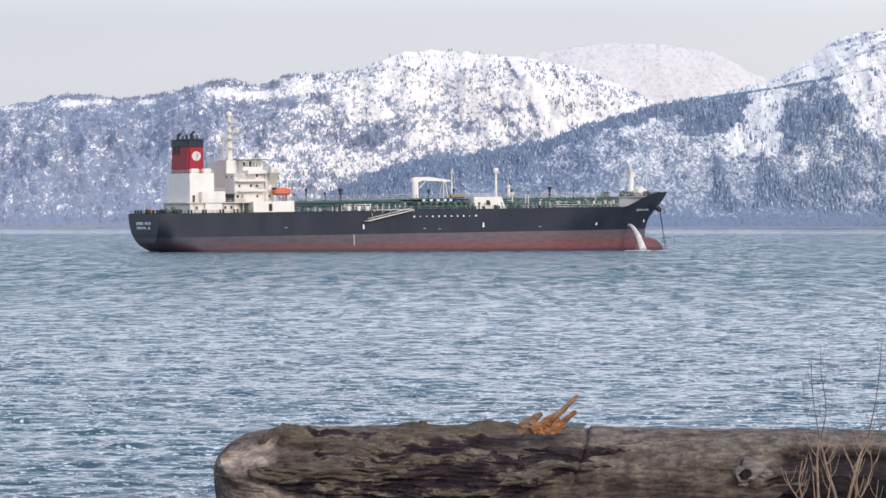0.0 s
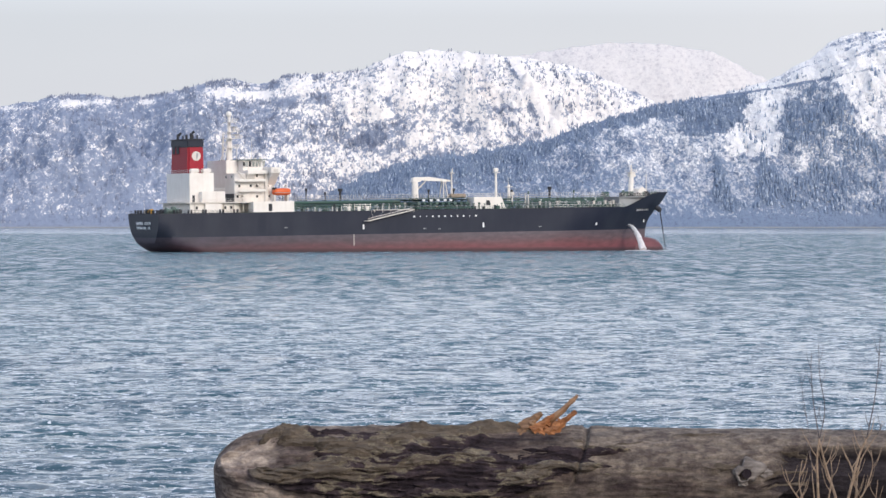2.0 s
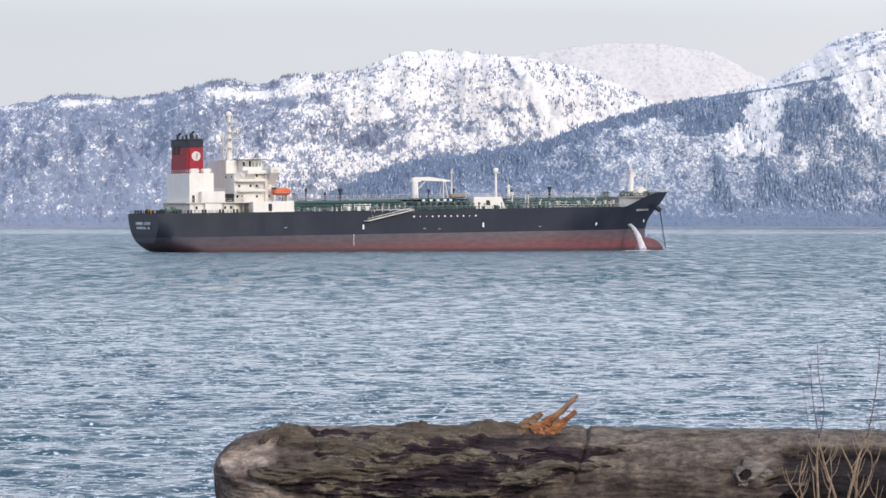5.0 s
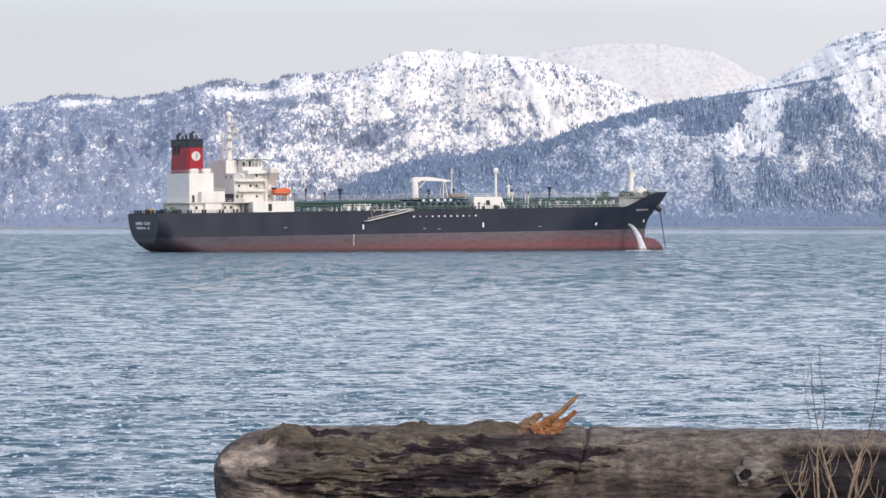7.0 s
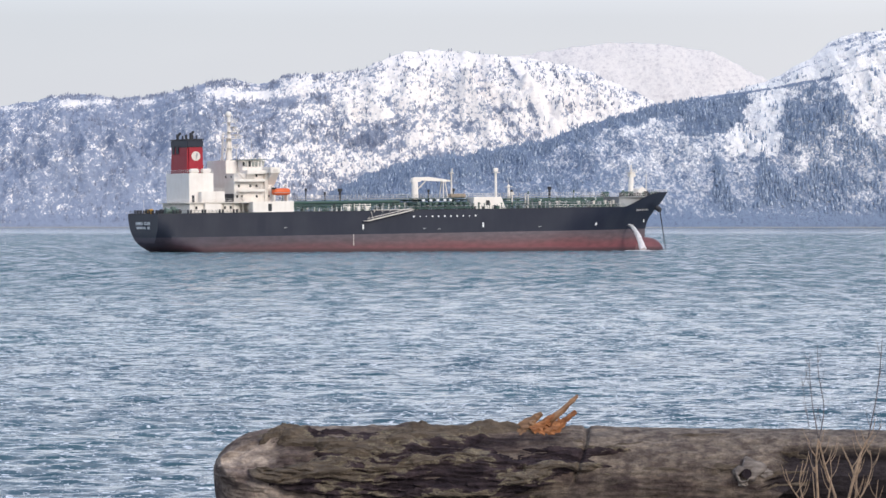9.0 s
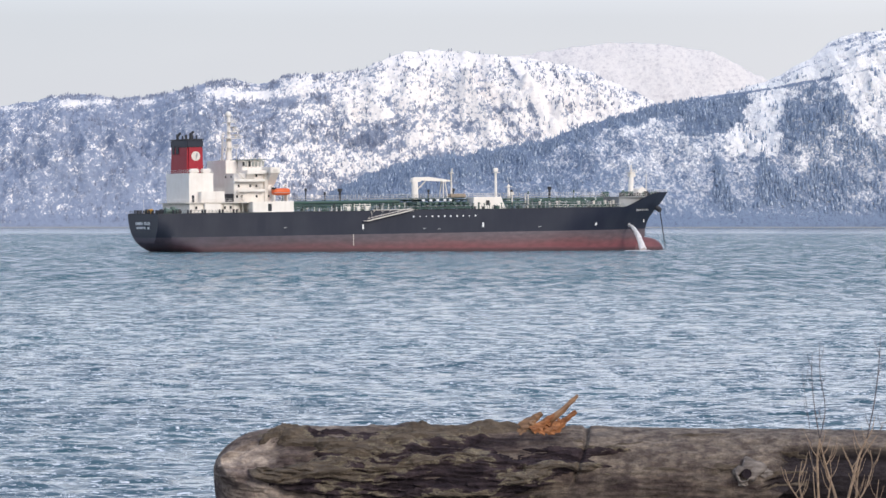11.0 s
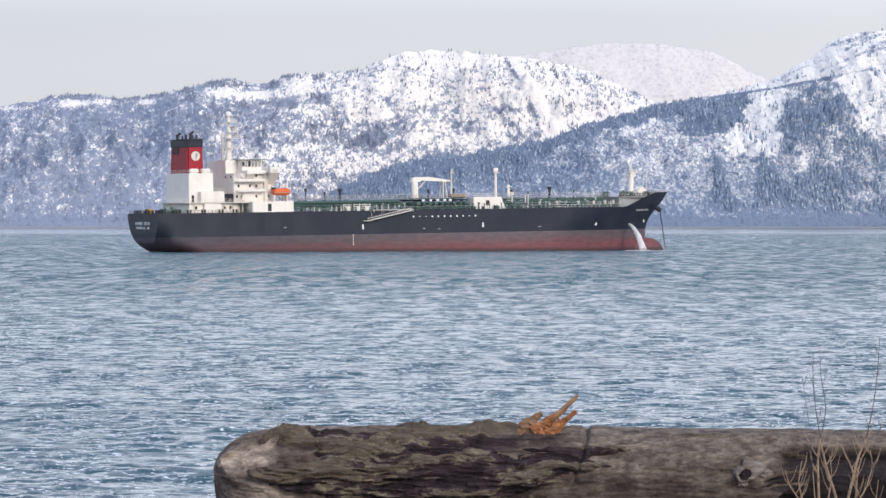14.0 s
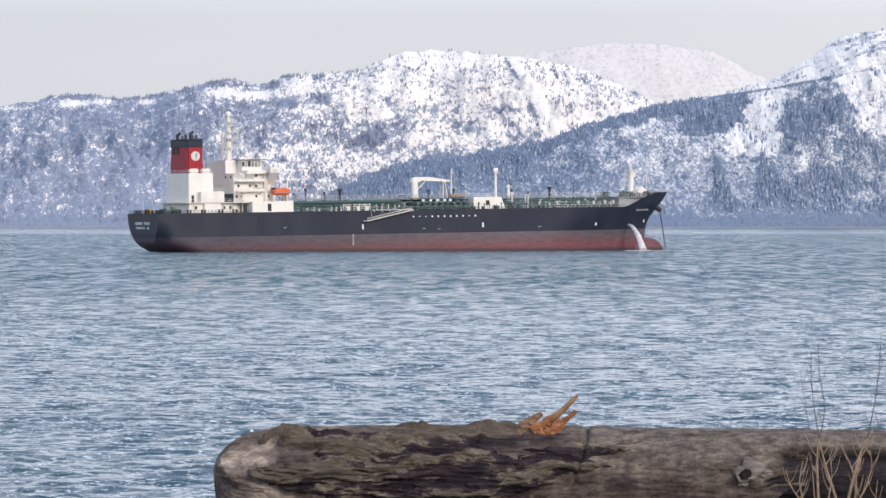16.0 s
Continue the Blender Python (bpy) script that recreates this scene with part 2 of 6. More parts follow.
# ---- mesh helpers ----
def part(name, bm, material, parent, label=""):
    me = bpy.data.meshes.new(name)
    bm.normal_update()
    bm.to_mesh(me)
    bm.free()
    me.materials.append(material)
    ob = new(name, me)
    ob.parent = parent
    if label:
        ob["label"] = label
    return ob


def sheet(name, co, faces, material, smooth=True):
    me = bpy.data.meshes.new(name)
    co, faces = np.asarray(co, np.float32), np.asarray(faces, np.int32)
    k = faces.shape[1]
    me.vertices.add(len(co)), me.loops.add(faces.size), me.polygons.add(len(faces))
    me.vertices.foreach_set("co", co.ravel())
    me.loops.foreach_set("vertex_index", faces.ravel())
    me.polygons.foreach_set("loop_start", np.arange(0, faces.size, k, dtype=np.int32))
    me.polygons.foreach_set("use_smooth", np.full(len(faces), smooth))
    me.update(calc_edges=True)
    me.validate()
    me.materials.append(material)
    return new(name, me)


def quads(rows, cols):
    i = np.arange(rows - 1)[:, None] * cols + np.arange(cols - 1)[None, :]
    return np.stack([i, i + 1, i + cols + 1, i + cols], -1).reshape(-1, 4)


def box(bm, x0, x1, y0, y1, z0, z1, bevel=0.0):
    made = bmesh.ops.create_cube(bm, size=1)["verts"]
    for v in made:
        v.co = Vector(((x0 + x1) / 2 + v.co.x * (x1 - x0), (y0 + y1) / 2 + v.co.y * (y1 - y0), (z0 + z1) / 2 + v.co.z * (z1 - z0)))
    if bevel:
        bmesh.ops.bevel(bm, geom=list({e for v in made for e in v.link_edges}), offset=bevel, segments=2, affect="EDGES")
    return bm


def rod(bm, a, b, r0, r1=None, n=8):
    a, b = Vector(a), Vector(b)
    r1 = r0 if r1 is None else r1
    turn = (b - a).to_track_quat("Z", "Y").to_matrix()
    rings = []
    for c, r in ((a, r0), (b, r1)):
        rings.append([bm.verts.new(c + turn @ Vector((r * math.cos(2 * math.pi * k / n), r * math.sin(2 * math.pi * k / n), 0))) for k in range(n)])
    for k in range(n):
        bm.faces.new((rings[0][k], rings[0][(k + 1) % n], rings[1][(k + 1) % n], rings[1][k]))
    bm.faces.new(rings[0][::-1]), bm.faces.new(rings[1])
    return bm


def prism(bm, outline, y0, y1):
    """A slab between y0 and y1 from an outline in x and z."""
    one, two = [bm.verts.new((x, y0, z)) for x, z in outline], [bm.verts.new((x, y1, z)) for x, z in outline]
    k = len(outline)
    bm.faces.new(one), bm.faces.new(two[::-1])
    for i in range(k):
        bm.faces.new((one[i], two[i], two[(i + 1) % k], one[(i + 1) % k]))
    bmesh.ops.recalc_face_normals(bm, faces=bm.faces)
    return bm


def slab(bm, outline, z0, z1):
    """A slab between z0 and z1 from an outline in x and y."""
    one, two = [bm.verts.new((x, y, z0)) for x, y in outline], [bm.verts.new((x, y, z1)) for x, y in outline]
    k = len(outline)
    bm.faces.new(one), bm.faces.new(two)
    for i in range(k):
        bm.faces.new((one[i], one[(i + 1) % k], two[(i + 1) % k], two[i]))
    bmesh.ops.recalc_face_normals(bm, faces=bm.faces)
    return bm


def BM():
    return bmesh.new()


# ---- smooth noise on arrays ----
def lattice(ix, iy, seed):
    h = (ix.astype(np.int64) * 374761393 + iy.astype(np.int64) * 668265263 + seed * 974711) & 0x7FFFFFFF
    h = ((h ^ (h >> 13)) * 1274126177) & 0x7FFFFFFF
    return ((h ^ (h >> 16)) & 0xFFFF) / 65535.0


def value_noise(x, y, seed):
    ix, iy = np.floor(x), np.floor(y)
    fx, fy = x - ix, y - iy
    fx, fy = fx * fx * (3 - 2 * fx), fy * fy * (3 - 2 * fy)
    a, b = lattice(ix, iy, seed), lattice(ix + 1, iy, seed)
    c, d = lattice(ix, iy + 1, seed), lattice(ix + 1, iy + 1, seed)
    return (a * (1 - fx) + b * fx) * (1 - fy) + (c * (1 - fx) + d * fx) * fy


def fbm(x, y, octaves=5, seed=1, ridged=False):
    total, amp, norm = 0.0, 1.0, 0.0
    for o in range(octaves):
        v = value_noise(x * 2 ** o + 17.3 * o, y * 2 ** o - 9.1 * o, seed + o)
        v = 1 - np.abs(2 * v - 1) if ridged else v
        total, norm, amp = total + amp * v, norm + amp, amp * 0.5
    return total / norm


def cracks(x, y, seed):
    """Distance to the nearest border between jittered cells: 0 on a crack."""
    ix, iy = np.floor(x), np.floor(y)
    near, next_one = np.full(x.shape, 9.0), np.full(x.shape, 9.0)
    for dx in (-1, 0, 1):
        for dy in (-1, 0, 1):
            px, py = ix + dx + lattice(ix + dx, iy + dy, seed), iy + dy + lattice(ix + dx, iy + dy, seed + 7)
            d = np.hypot(px - x, py - y)
            next_one = np.minimum(next_one, np.maximum(near, d))
            near = np.minimum(near, d)
    return next_one - near


# ---- the shore that the camera stands on, and the sea bed ----
def build_ground():
    ys = np.concatenate([np.concatenate([np.linspace(-400, -65, 12), np.linspace(-60, 140, 201)]), np.linspace(160, 4990, 60)])
    xs = np.concatenate([np.linspace(-2500, -40, 25), np.linspace(-36, 36, 145), np.linspace(40, 2500, 25)])
    X, Y = np.meshgrid(xs, ys)
    Z = np.interp(Y, [-400, -60, 0, 22, 30, 34, 130, 260, 4990], [13.0, 10.0, 8.75, 8.25, 8.12, 7.85, -1.0, -5.0, -6.0])
    Z = Z + (fbm(X / 3.0, Y / 3.0, 4, 5) - 0.5) * 0.10 * (Y < 140)
    ob = sheet("ground", np.stack([X, Y, Z], -1).reshape(-1, 3), quads(len(ys), len(xs)), SHINGLE)
    tagged(ob, "grey shingle beach sloping down into the bay", "beach", kind="structure")


# ---- the sea: two rigid sheets of waves that slide through one another ----
def build_sea(name, seed, wind, level, label):
    rng = np.random.default_rng(seed)
    d = [112.0]
    while d[-1] < 4460:
        d.append(d[-1] + 0.27 * (d[-1] / 130) ** 1.3)
    d = np.array(d)
    u = np.linspace(-1, 1, 381)
    Y = np.repeat(d[:, None], len(u), 1)
    X = u[None, :] * (18 + 0.119 * d[:, None])
    gap = np.maximum(0.27 * (d / 130) ** 1.3, (18 + 0.119 * d) / 190)[:, None]
    H = np.zeros_like(X)
    for lam in np.geomspace(0.5, 5.0, 46):
        turn = wind + rng.normal(0, 0.34)
        k = 2 * math.pi / lam
        keep = np.clip((lam / gap - 1.6) / 2.0, 0, 1)
        H += 0.0105 * lam ** 0.50 * keep * np.sin(k * (X * math.cos(turn) + Y * math.sin(turn)) + rng.uniform(0, 6.28))
    gust = 0.88 + 0.24 * fbm(X / 45.0, Y / 90.0, 3, seed)
    H = H * gust
    H = H + 0.9 * H * np.abs(H)
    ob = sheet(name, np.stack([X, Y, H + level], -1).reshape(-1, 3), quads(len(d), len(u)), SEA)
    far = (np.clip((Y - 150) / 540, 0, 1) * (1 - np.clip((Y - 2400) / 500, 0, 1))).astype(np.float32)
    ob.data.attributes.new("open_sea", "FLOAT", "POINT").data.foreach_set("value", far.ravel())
    return tagged(ob, label, "sea", kind="structure")


# ---- the far shore ----
def surface(knots, foot, ridge, seed, rough):
    """Height and distance of a mountain side at x and v: 0 at its foot, 1 on its ridge, more behind."""
    kx, kz = np.array(knots).T

    def at(x, v):
        top = np.interp(x, kx, kz)
        crest = (fbm(x / 9.0, x * 0 + seed, 4, seed) - 0.5) * 5.0 * np.clip(v, 0, 1) ** 8
        near = foot(x) if callable(foot) else foot
        y = near + (ridge - near) * v + (fbm(x / 70.0, v * 0 + 3.1, 3, seed + 9) - 0.5) * 60 * v * rough
        rise = np.where(v < 1, v ** 0.9 * (1.0 + 0.10 * np.sin(v * math.pi)), 1 - (v - 1) * 1.4)
        body = np.clip(v * (1.0 - v) * 4, 0, 1) ** 1.8
        spur = (fbm(x / 60.0 + v * 1.5, v * 1.3, 4, seed + 3, True) - 0.55) * 0.42 * rough
        small = (fbm(x / 14.0 + v * 4, v * 10.0, 5, seed + 5) - 0.5) * 0.17 * rough
        return y, np.maximum(top, 2) * (rise + body * (spur + small)) + crest - 1.5 * (v < 0.01)

    return at


def build_range(name, at, x0, x1, cols, rows, material, label, cover, broken):
    xs, vs = np.linspace(x0, x1, cols), np.concatenate([np.linspace(0, 1, rows)[:-1], [0.997, 1.0, 1.003, 1.03, 1.08, 1.2]])
    X, V = np.meshgrid(xs, vs)
    Y, Z = at(X, V)
    ob = sheet(name, np.stack([X, Y, Z], -1).reshape(-1, 3), quads(len(vs), cols), material)
    ob.data.attributes.new("cover", "FLOAT", "POINT").data.foreach_set("value", cover(X, V).astype(np.float32).ravel())
    ob.data.attributes.new("broken", "FLOAT", "POINT").data.foreach_set("value", broken(X, Z).astype(np.float32).ravel())
    return tagged(ob, label, "mountain", kind="structure")


def build_woods(at, count, seed, x0, x1, dense, size, material, label):
    """Thousands of spruces as two stacked ragged cones each."""
    rng = np.random.default_rng(seed)
    x, v = rng.uniform(x0, x1, count * 9), rng.uniform(0.005, 1.01, count * 9)
    keep = rng.uniform(0, 1, len(x)) < dense(x, v)
    x, v = x[keep][:count], v[keep][:count]
    y, z = at(x, v)
    n = len(x)
    h = size * rng.uniform(0.40, 1.0, n) ** 0.8 * (1.15 - 0.4 * np.clip(v, 0, 1)) * np.where(rng.random(n) < 0.12, 1.35, 1.0)
    r = h * rng.uniform(0.17, 0.30, n)
    lean = rng.normal(0, 0.03, (n, 2)) * h[:, None]
    k = 5
    ang = np.arange(k) * 2 * math.pi / k
    turn = rng.uniform(0, 6.28, n)
    co, faces, off = [], [], 0
    for low, high, wide in ((0.0, 0.68, 1.0), (0.38, 1.0, 0.66)):
        ring = np.stack([x[:, None] + np.cos(ang + turn[:, None]) * r[:, None] * wide * rng.uniform(0.7, 1.3, (n, k)),
                         y[:, None] + np.sin(ang + turn[:, None]) * r[:, None] * wide,
                         z[:, None] + h[:, None] * (low + rng.uniform(-0.06, 0.06, (n, k))) - 0.3], -1)
        tip = np.stack([x + lean[:, 0] * high, y + lean[:, 1] * high, z + h * high], -1)[:, None]
        co.append(np.concatenate([ring, tip], 1).reshape(-1, 3))
        base = off + np.arange(n)[:, None, None] * (k + 1)
        tri = np.array([[i, (i + 1) % k, k] for i in range(k)])[None]
        faces.append((base + tri).reshape(-1, 3))
        off += n * (k + 1)
    ob = sheet("spruce_woods", np.concatenate(co), np.concatenate(faces), material, True)
    return tagged(ob, label, "woods", kind="stuff")


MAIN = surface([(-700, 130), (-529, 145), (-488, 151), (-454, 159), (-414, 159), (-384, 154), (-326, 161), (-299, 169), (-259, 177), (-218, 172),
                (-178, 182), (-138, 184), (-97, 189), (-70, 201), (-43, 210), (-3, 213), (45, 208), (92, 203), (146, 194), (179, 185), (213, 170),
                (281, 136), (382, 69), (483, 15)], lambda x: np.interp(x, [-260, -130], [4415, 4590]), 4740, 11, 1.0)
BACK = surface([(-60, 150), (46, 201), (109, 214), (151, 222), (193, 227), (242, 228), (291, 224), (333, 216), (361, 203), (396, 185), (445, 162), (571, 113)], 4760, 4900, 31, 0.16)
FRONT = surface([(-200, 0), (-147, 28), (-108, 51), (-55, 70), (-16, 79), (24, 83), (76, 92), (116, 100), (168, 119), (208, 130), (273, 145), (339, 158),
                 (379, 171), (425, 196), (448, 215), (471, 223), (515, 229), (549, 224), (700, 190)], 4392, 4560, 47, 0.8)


def spot(x, z, cx, cz, rx, rz, lean=0.0):
    """A soft round patch at cx, cz; lean shears it along the fall of the slope."""
    return np.exp(-((((x - cx) + lean * (z - cz)) / rx) ** 2 + ((z - cz) / rz) ** 2))


def ease(v, a, b):
    return np.clip((v - a) / (b - a), 0, 1)


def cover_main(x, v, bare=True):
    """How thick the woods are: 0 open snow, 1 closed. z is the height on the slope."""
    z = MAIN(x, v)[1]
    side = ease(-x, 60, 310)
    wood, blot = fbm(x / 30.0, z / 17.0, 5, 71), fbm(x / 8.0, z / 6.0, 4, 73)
    # woods thicken low down and to the left; this also paints haze
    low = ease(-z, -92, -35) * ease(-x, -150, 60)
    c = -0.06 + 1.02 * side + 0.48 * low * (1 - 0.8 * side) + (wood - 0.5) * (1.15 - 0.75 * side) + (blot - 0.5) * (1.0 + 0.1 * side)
    # clumps of woods on the open snow
    for cx, cz, rx, rz, more in ((-83, 106, 44, 20, 0.50), (-139, 151, 11, 7, 0.5), (-186, 148, 13, 6, 0.45), (-63, 149, 11, 8, 0.4), (-20, 88, 40, 10, 0.3),
                                 (-205, 168, 16, 5, 0.5), (-230, 130, 40, 14, 0.25), (20, 150, 14, 9, 0.25), (-120, 126, 22, 8, 0.3), (30, 118, 22, 9, 0.25)):
        c = c + 1.4 * more * spot(x, z, cx, cz, rx, rz)
    # bare shoulders under the skyline
    for cx, cz, rx, rz, less in ((-439, 146, 27, 6, 0.7), (-514, 142, 18, 4, 0.6), (-263, 159, 36, 7, 0.65), (-353, 150, 14, 4, 0.6), (-222, 157, 20, 5, 0.5), (-172, 168, 24, 12, 0.5),
                                 (-404, 150, 18, 4, 0.4), (-9, 206, 70, 10, 0.5), (-300, 140, 20, 6, 0.35), (-480, 112, 20, 8, 0.25), (-440, 80, 26, 7, 0.2)):
        c = c - 1.3 * less * spot(x, z, cx, cz, rx, rz)
    c = c + 0.22 * spot(x, z, 84, 122, 20, 42, 0.55)
    gully = x - np.interp(z, [100, 168, 205], [146, 103, 82])
    rib = x - np.interp(z, [95, 125, 168, 200], [116, 111, 94, 75])
    gully, rib = np.exp(-(gully / 7.0) ** 2) * ease(z, 92, 105), np.exp(-(rib / 3.0) ** 2) * ease(z, 100, 120)
    c = c + 0.75 * rib
    if bare:
        fall = ease(x, 30, 90)
        streak = np.clip((fbm((x + 0.95 * z) / 8.0, (x - z) / 55.0, 4, 91, True) - 0.60) * 5, 0, 1) * fall
        rock = np.clip((fbm(x / 9.0 + z / 40.0, z / 5.5, 4, 93, True) - 0.63) * 6, 0, 1) * ease(x, -200, -60) * (1 - 0.6 * fall)
        crag = np.clip((fbm(x / 5.0 + z / 30.0, z / 3.4 - x / 40.0, 3, 99, True) - 0.62) * 6, 0, 1) * ease(x, -230, -120)
        c = c + 0.24 * streak + 0.42 * rock + 0.62 * crag * fbm(x / 18.0, z / 12.0, 3, 101)
    return c - 0.9 * gully + 0.7 * ease(-z, -16, -6)


def terrace_z(x):
    return np.interp(x, [276, 311, 346, 380, 401, 433, 502, 560], [136, 150, 155.5, 160.5, 164.5, 170, 183, 192])


def cover_front(x, v, ground=True):
    z = FRONT(x, v)[1]
    top = FRONT(x, np.ones_like(v))[1]
    wood, fine, rag = fbm(x / 26.0, z / 15.0, 5, 83), fbm(x / 7.0, z / 7.0, 4, 85), fbm(x / 11.0, z / 11.0, 4, 87) - 0.5
    # lower slopes lose contrast here: haze put into the cover
    low_haze = ease(-z, -100, -60)
    c = 0.75 + 0.12 * low_haze + (wood - 0.5) * (0.9 - 0.4 * low_haze) + (fine - 0.5) * (0.8 - 0.4 * low_haze)
    # woods along the crest
    belt = ease(-(top - z) + 22 * rag, -np.interp(x, [-100, 60, 160, 270], [30, 22, 15, 20]), -np.interp(x, [-100, 60, 160, 270], [22, 14, 9, 12])) * ease(-x, -300, -280)
    c = c + 0.75 * belt + 0.24 * ease(-x, -190, -70)
    c = c - 0.45 * np.exp(-((z - np.interp(x, [195, 245], [101, 126])) / 4.0) ** 2) * ease(x, 190, 205) * ease(-x, -255, -240)
    terr = terrace_z(x)
    # clump under the terrace, then the clearing, then the big clump
    left = np.interp(z, [84, 100, 112, 125, 150], [318, 316, 324, 338, 353]) + 26 * rag
    right = np.interp(z, [84, 100, 152], [378, 380, 393]) + 18 * rag
    clump_a = ease(x + 20 * rag, 268, 278) * ease(left - x, -2, 3) * ease(terr - 2 - z, 0, 3) * ease(z + 30 * rag, 108, 114)
    clearing = ease(x - left, 0, 5) * ease(right - x, 0, 5) * ease(z + 18 * rag, 80, 92) * ease(terr + 1 - z, 0, 3)
    far = np.interp(z, [95, 106, 119, 152, 166], [468, 460, 467, 456, 442]) + 16 * rag
    clump_c = ease(x - right, 0, 4) * ease(far - x, 0, 4) * ease(166 - 0.32 * np.abs(x - 436) + 14 * rag - z, 0, 4) * ease(z, 96, 104)
    c = c + 0.8 * clump_a - 0.85 * clearing
    c = c + (0.02 if ground else 0.50) * clump_c
    patch_d = ease(x - far, 0, 5) * ease(z + 16 * rag, 102, 110)
    c = np.where(z > terr, c - 0.75 * ease(x, 300, 335) * ease(z - terr, 0, 2), c) - 0.48 * patch_d * (z < terr)
    shelf = ease(x, 392, 405) * ease(z, 160, 168) * (z < terr) * (1 - clump_c)
    c = c - 0.5 * shelf
    # lower woods
    lower = ease(x + 22 * rag, 380, 392) * ease(-z + 12 * rag, -106, -98)
    c = c + (0.06 if ground else 0.34) * lower - 0.55 * spot(x, z, 404, 72, 8, 12, -0.2) - 0.25 * spot(x, z, 470, 60, 14, 8)
    fold = np.abs(x - np.interp(z, [30, 86], [372, 358])) - np.interp(z, [28, 86], [26, 2]) + 10 * rag
    fold2 = np.abs(x - np.interp(z, [20, 81], [314, 308])) - np.interp(z, [18, 81], [17, 2]) + 9 * rag
    c = c + 0.55 * ease(-fold, -1, 4) * ease(88 - z, 0, 3) * ease(z, 24, 34) + 0.5 * ease(-fold2, -1, 4) * ease(82 - z, 0, 3) * ease(z, 18, 28)
    c = c - 0.14 * spot(x, z, 300, 100, 60, 16) - 0.16 * spot(x, z, 262, 70, 50, 18)
    # contour ledges and the terrace itself
    ledge = np.clip((fbm(x / 60.0 + 3, (z - 0.42 * x) / 5.5, 3, 97, True) - 0.66) * 7, 0, 1) * ease(x, 335, 370) * ease(z - terr, 2, 6)
    line = np.exp(-((z - terr + 1.0) / 1.5) ** 2) * ease(x, 276, 290) * ease(-x, -505, -460)
    c = c + (0.6 * ledge + 1.0 * line if ground else 0)
    return c + 0.22 * ease(-z + 14 * rag, -32, -24) + 0.5 * ease(-z, -15, -8)


def cover_back(x, v):
    z = BACK(x, v)[1]
    return 0.22 + (fbm((x + 0.8 * z) / 9.0, (x - z) / 40.0, 4, 19, True) - 0.55) * 0.9 + 0.8 * ease(x - 0.9 * (228 - z), 338, 346) * ease(z, 190, 200)


def dense_main(x, v):
    """Share of the ground that stands under trees."""
    z = MAIN(x, v)[1]
    top = MAIN(x, np.ones_like(v))[1]
    clump, fine = fbm(x / 16.0, z / 10.0, 3, 44), fbm(x / 5.0, z / 4.0, 3, 46)
    c = cover_main(x, v, False)
    sky_line = 0.22 * ease(-(top - z), -9, -3) * ease(-x, 60, 200) * (clump > 0.48)
    high = 0.10 * spot(x, z, 40, 190, 190, 9) * (fine > 0.5) + 0.12 * spot(x, z, 150, 160, 60, 30) * (fine > 0.52)
    thin = 0.035 * (fine > 0.45) * (1 - ease(-x, 120, 260))
    return np.clip((c - 0.33) * 1.4, 0, 1) * np.clip((clump + 1.3 * fine - 1.12) * 6, 0.03, 1) * (1 - 0.55 * ease(-z, -60, -20)) * (1 - 0.9 * ease(-x, 130, 300) * ease(-z, -170, -155)) + sky_line + (high + thin) * ease(np.abs(x - np.interp(z, [100, 168, 205], [146, 103, 82])), 6, 9)


def dense_front(x, v):
    z = FRONT(x, v)[1]
    clump = fbm(x / 9.0, z / 8.0, 3, 48)
    c = cover_front(x, v, False)
    lone = 0.03 * ease(x, 300, 330) * (z > 85) * (z < terrace_z(x) + 6)
    return np.clip((c - 0.90 - 0.08 * ease(-z, -95, -60)) * 1.7, 0.01, 1) * np.clip((clump - 0.33) * 5, 0.12, 1) * ease(z, 14, 40) + lone


def build_far_shore():
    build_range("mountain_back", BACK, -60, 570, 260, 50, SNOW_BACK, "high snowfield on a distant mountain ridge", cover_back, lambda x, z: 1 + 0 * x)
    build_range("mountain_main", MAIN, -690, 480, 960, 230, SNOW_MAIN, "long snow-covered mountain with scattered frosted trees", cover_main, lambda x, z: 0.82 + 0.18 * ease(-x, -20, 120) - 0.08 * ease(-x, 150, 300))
    # flecks weaken on the headland's low slopes, as if behind haze
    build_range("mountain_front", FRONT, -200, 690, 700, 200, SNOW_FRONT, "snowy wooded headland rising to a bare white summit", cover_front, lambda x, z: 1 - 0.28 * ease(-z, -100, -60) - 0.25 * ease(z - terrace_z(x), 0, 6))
    build_woods(MAIN, 12000, 5, -690, 300, dense_main, 5.4, FAR_SPRUCE, "frosted spruce woods scattered over a snowy mountain, tinted blue for haze")
    build_woods(FRONT, 13000, 6, -195, 600, dense_front, 7.2, SPRUCE, "dense frosted spruce woods on a steep headland, tinted blue for haze")
    bm = BM()
    for k in range(60):
        x = -640 + k * 22
        box(bm, x, x + 22, 4384, 4396, -0.8, 0.8 + 0.35 * random.random())
    bmesh.ops.remove_doubles(bm, verts=bm.verts, dist=0.01)
    tagged(part("far_beach", bm, GREY, None), "thin pale icy beach along the far shore", "beach", kind="structure")


def build_water_body():
    xs, ys = np.linspace(-2500, 2500, 41), np.linspace(96, 4480, 61)
    X, Y = np.meshgrid(xs, ys)
    ob = sheet("water", np.stack([X, Y, X * 0 - 0.75], -1).reshape(-1, 3), quads(61, 41), SEA)
    tagged(ob, "wide blue-grey bay under the wind waves", "sea", kind="structure")


build_ground()
build_water_body()
SWELL = build_sea("sea_water", 3, -1.69, 0.0, "choppy blue-grey sea water with small wind waves")
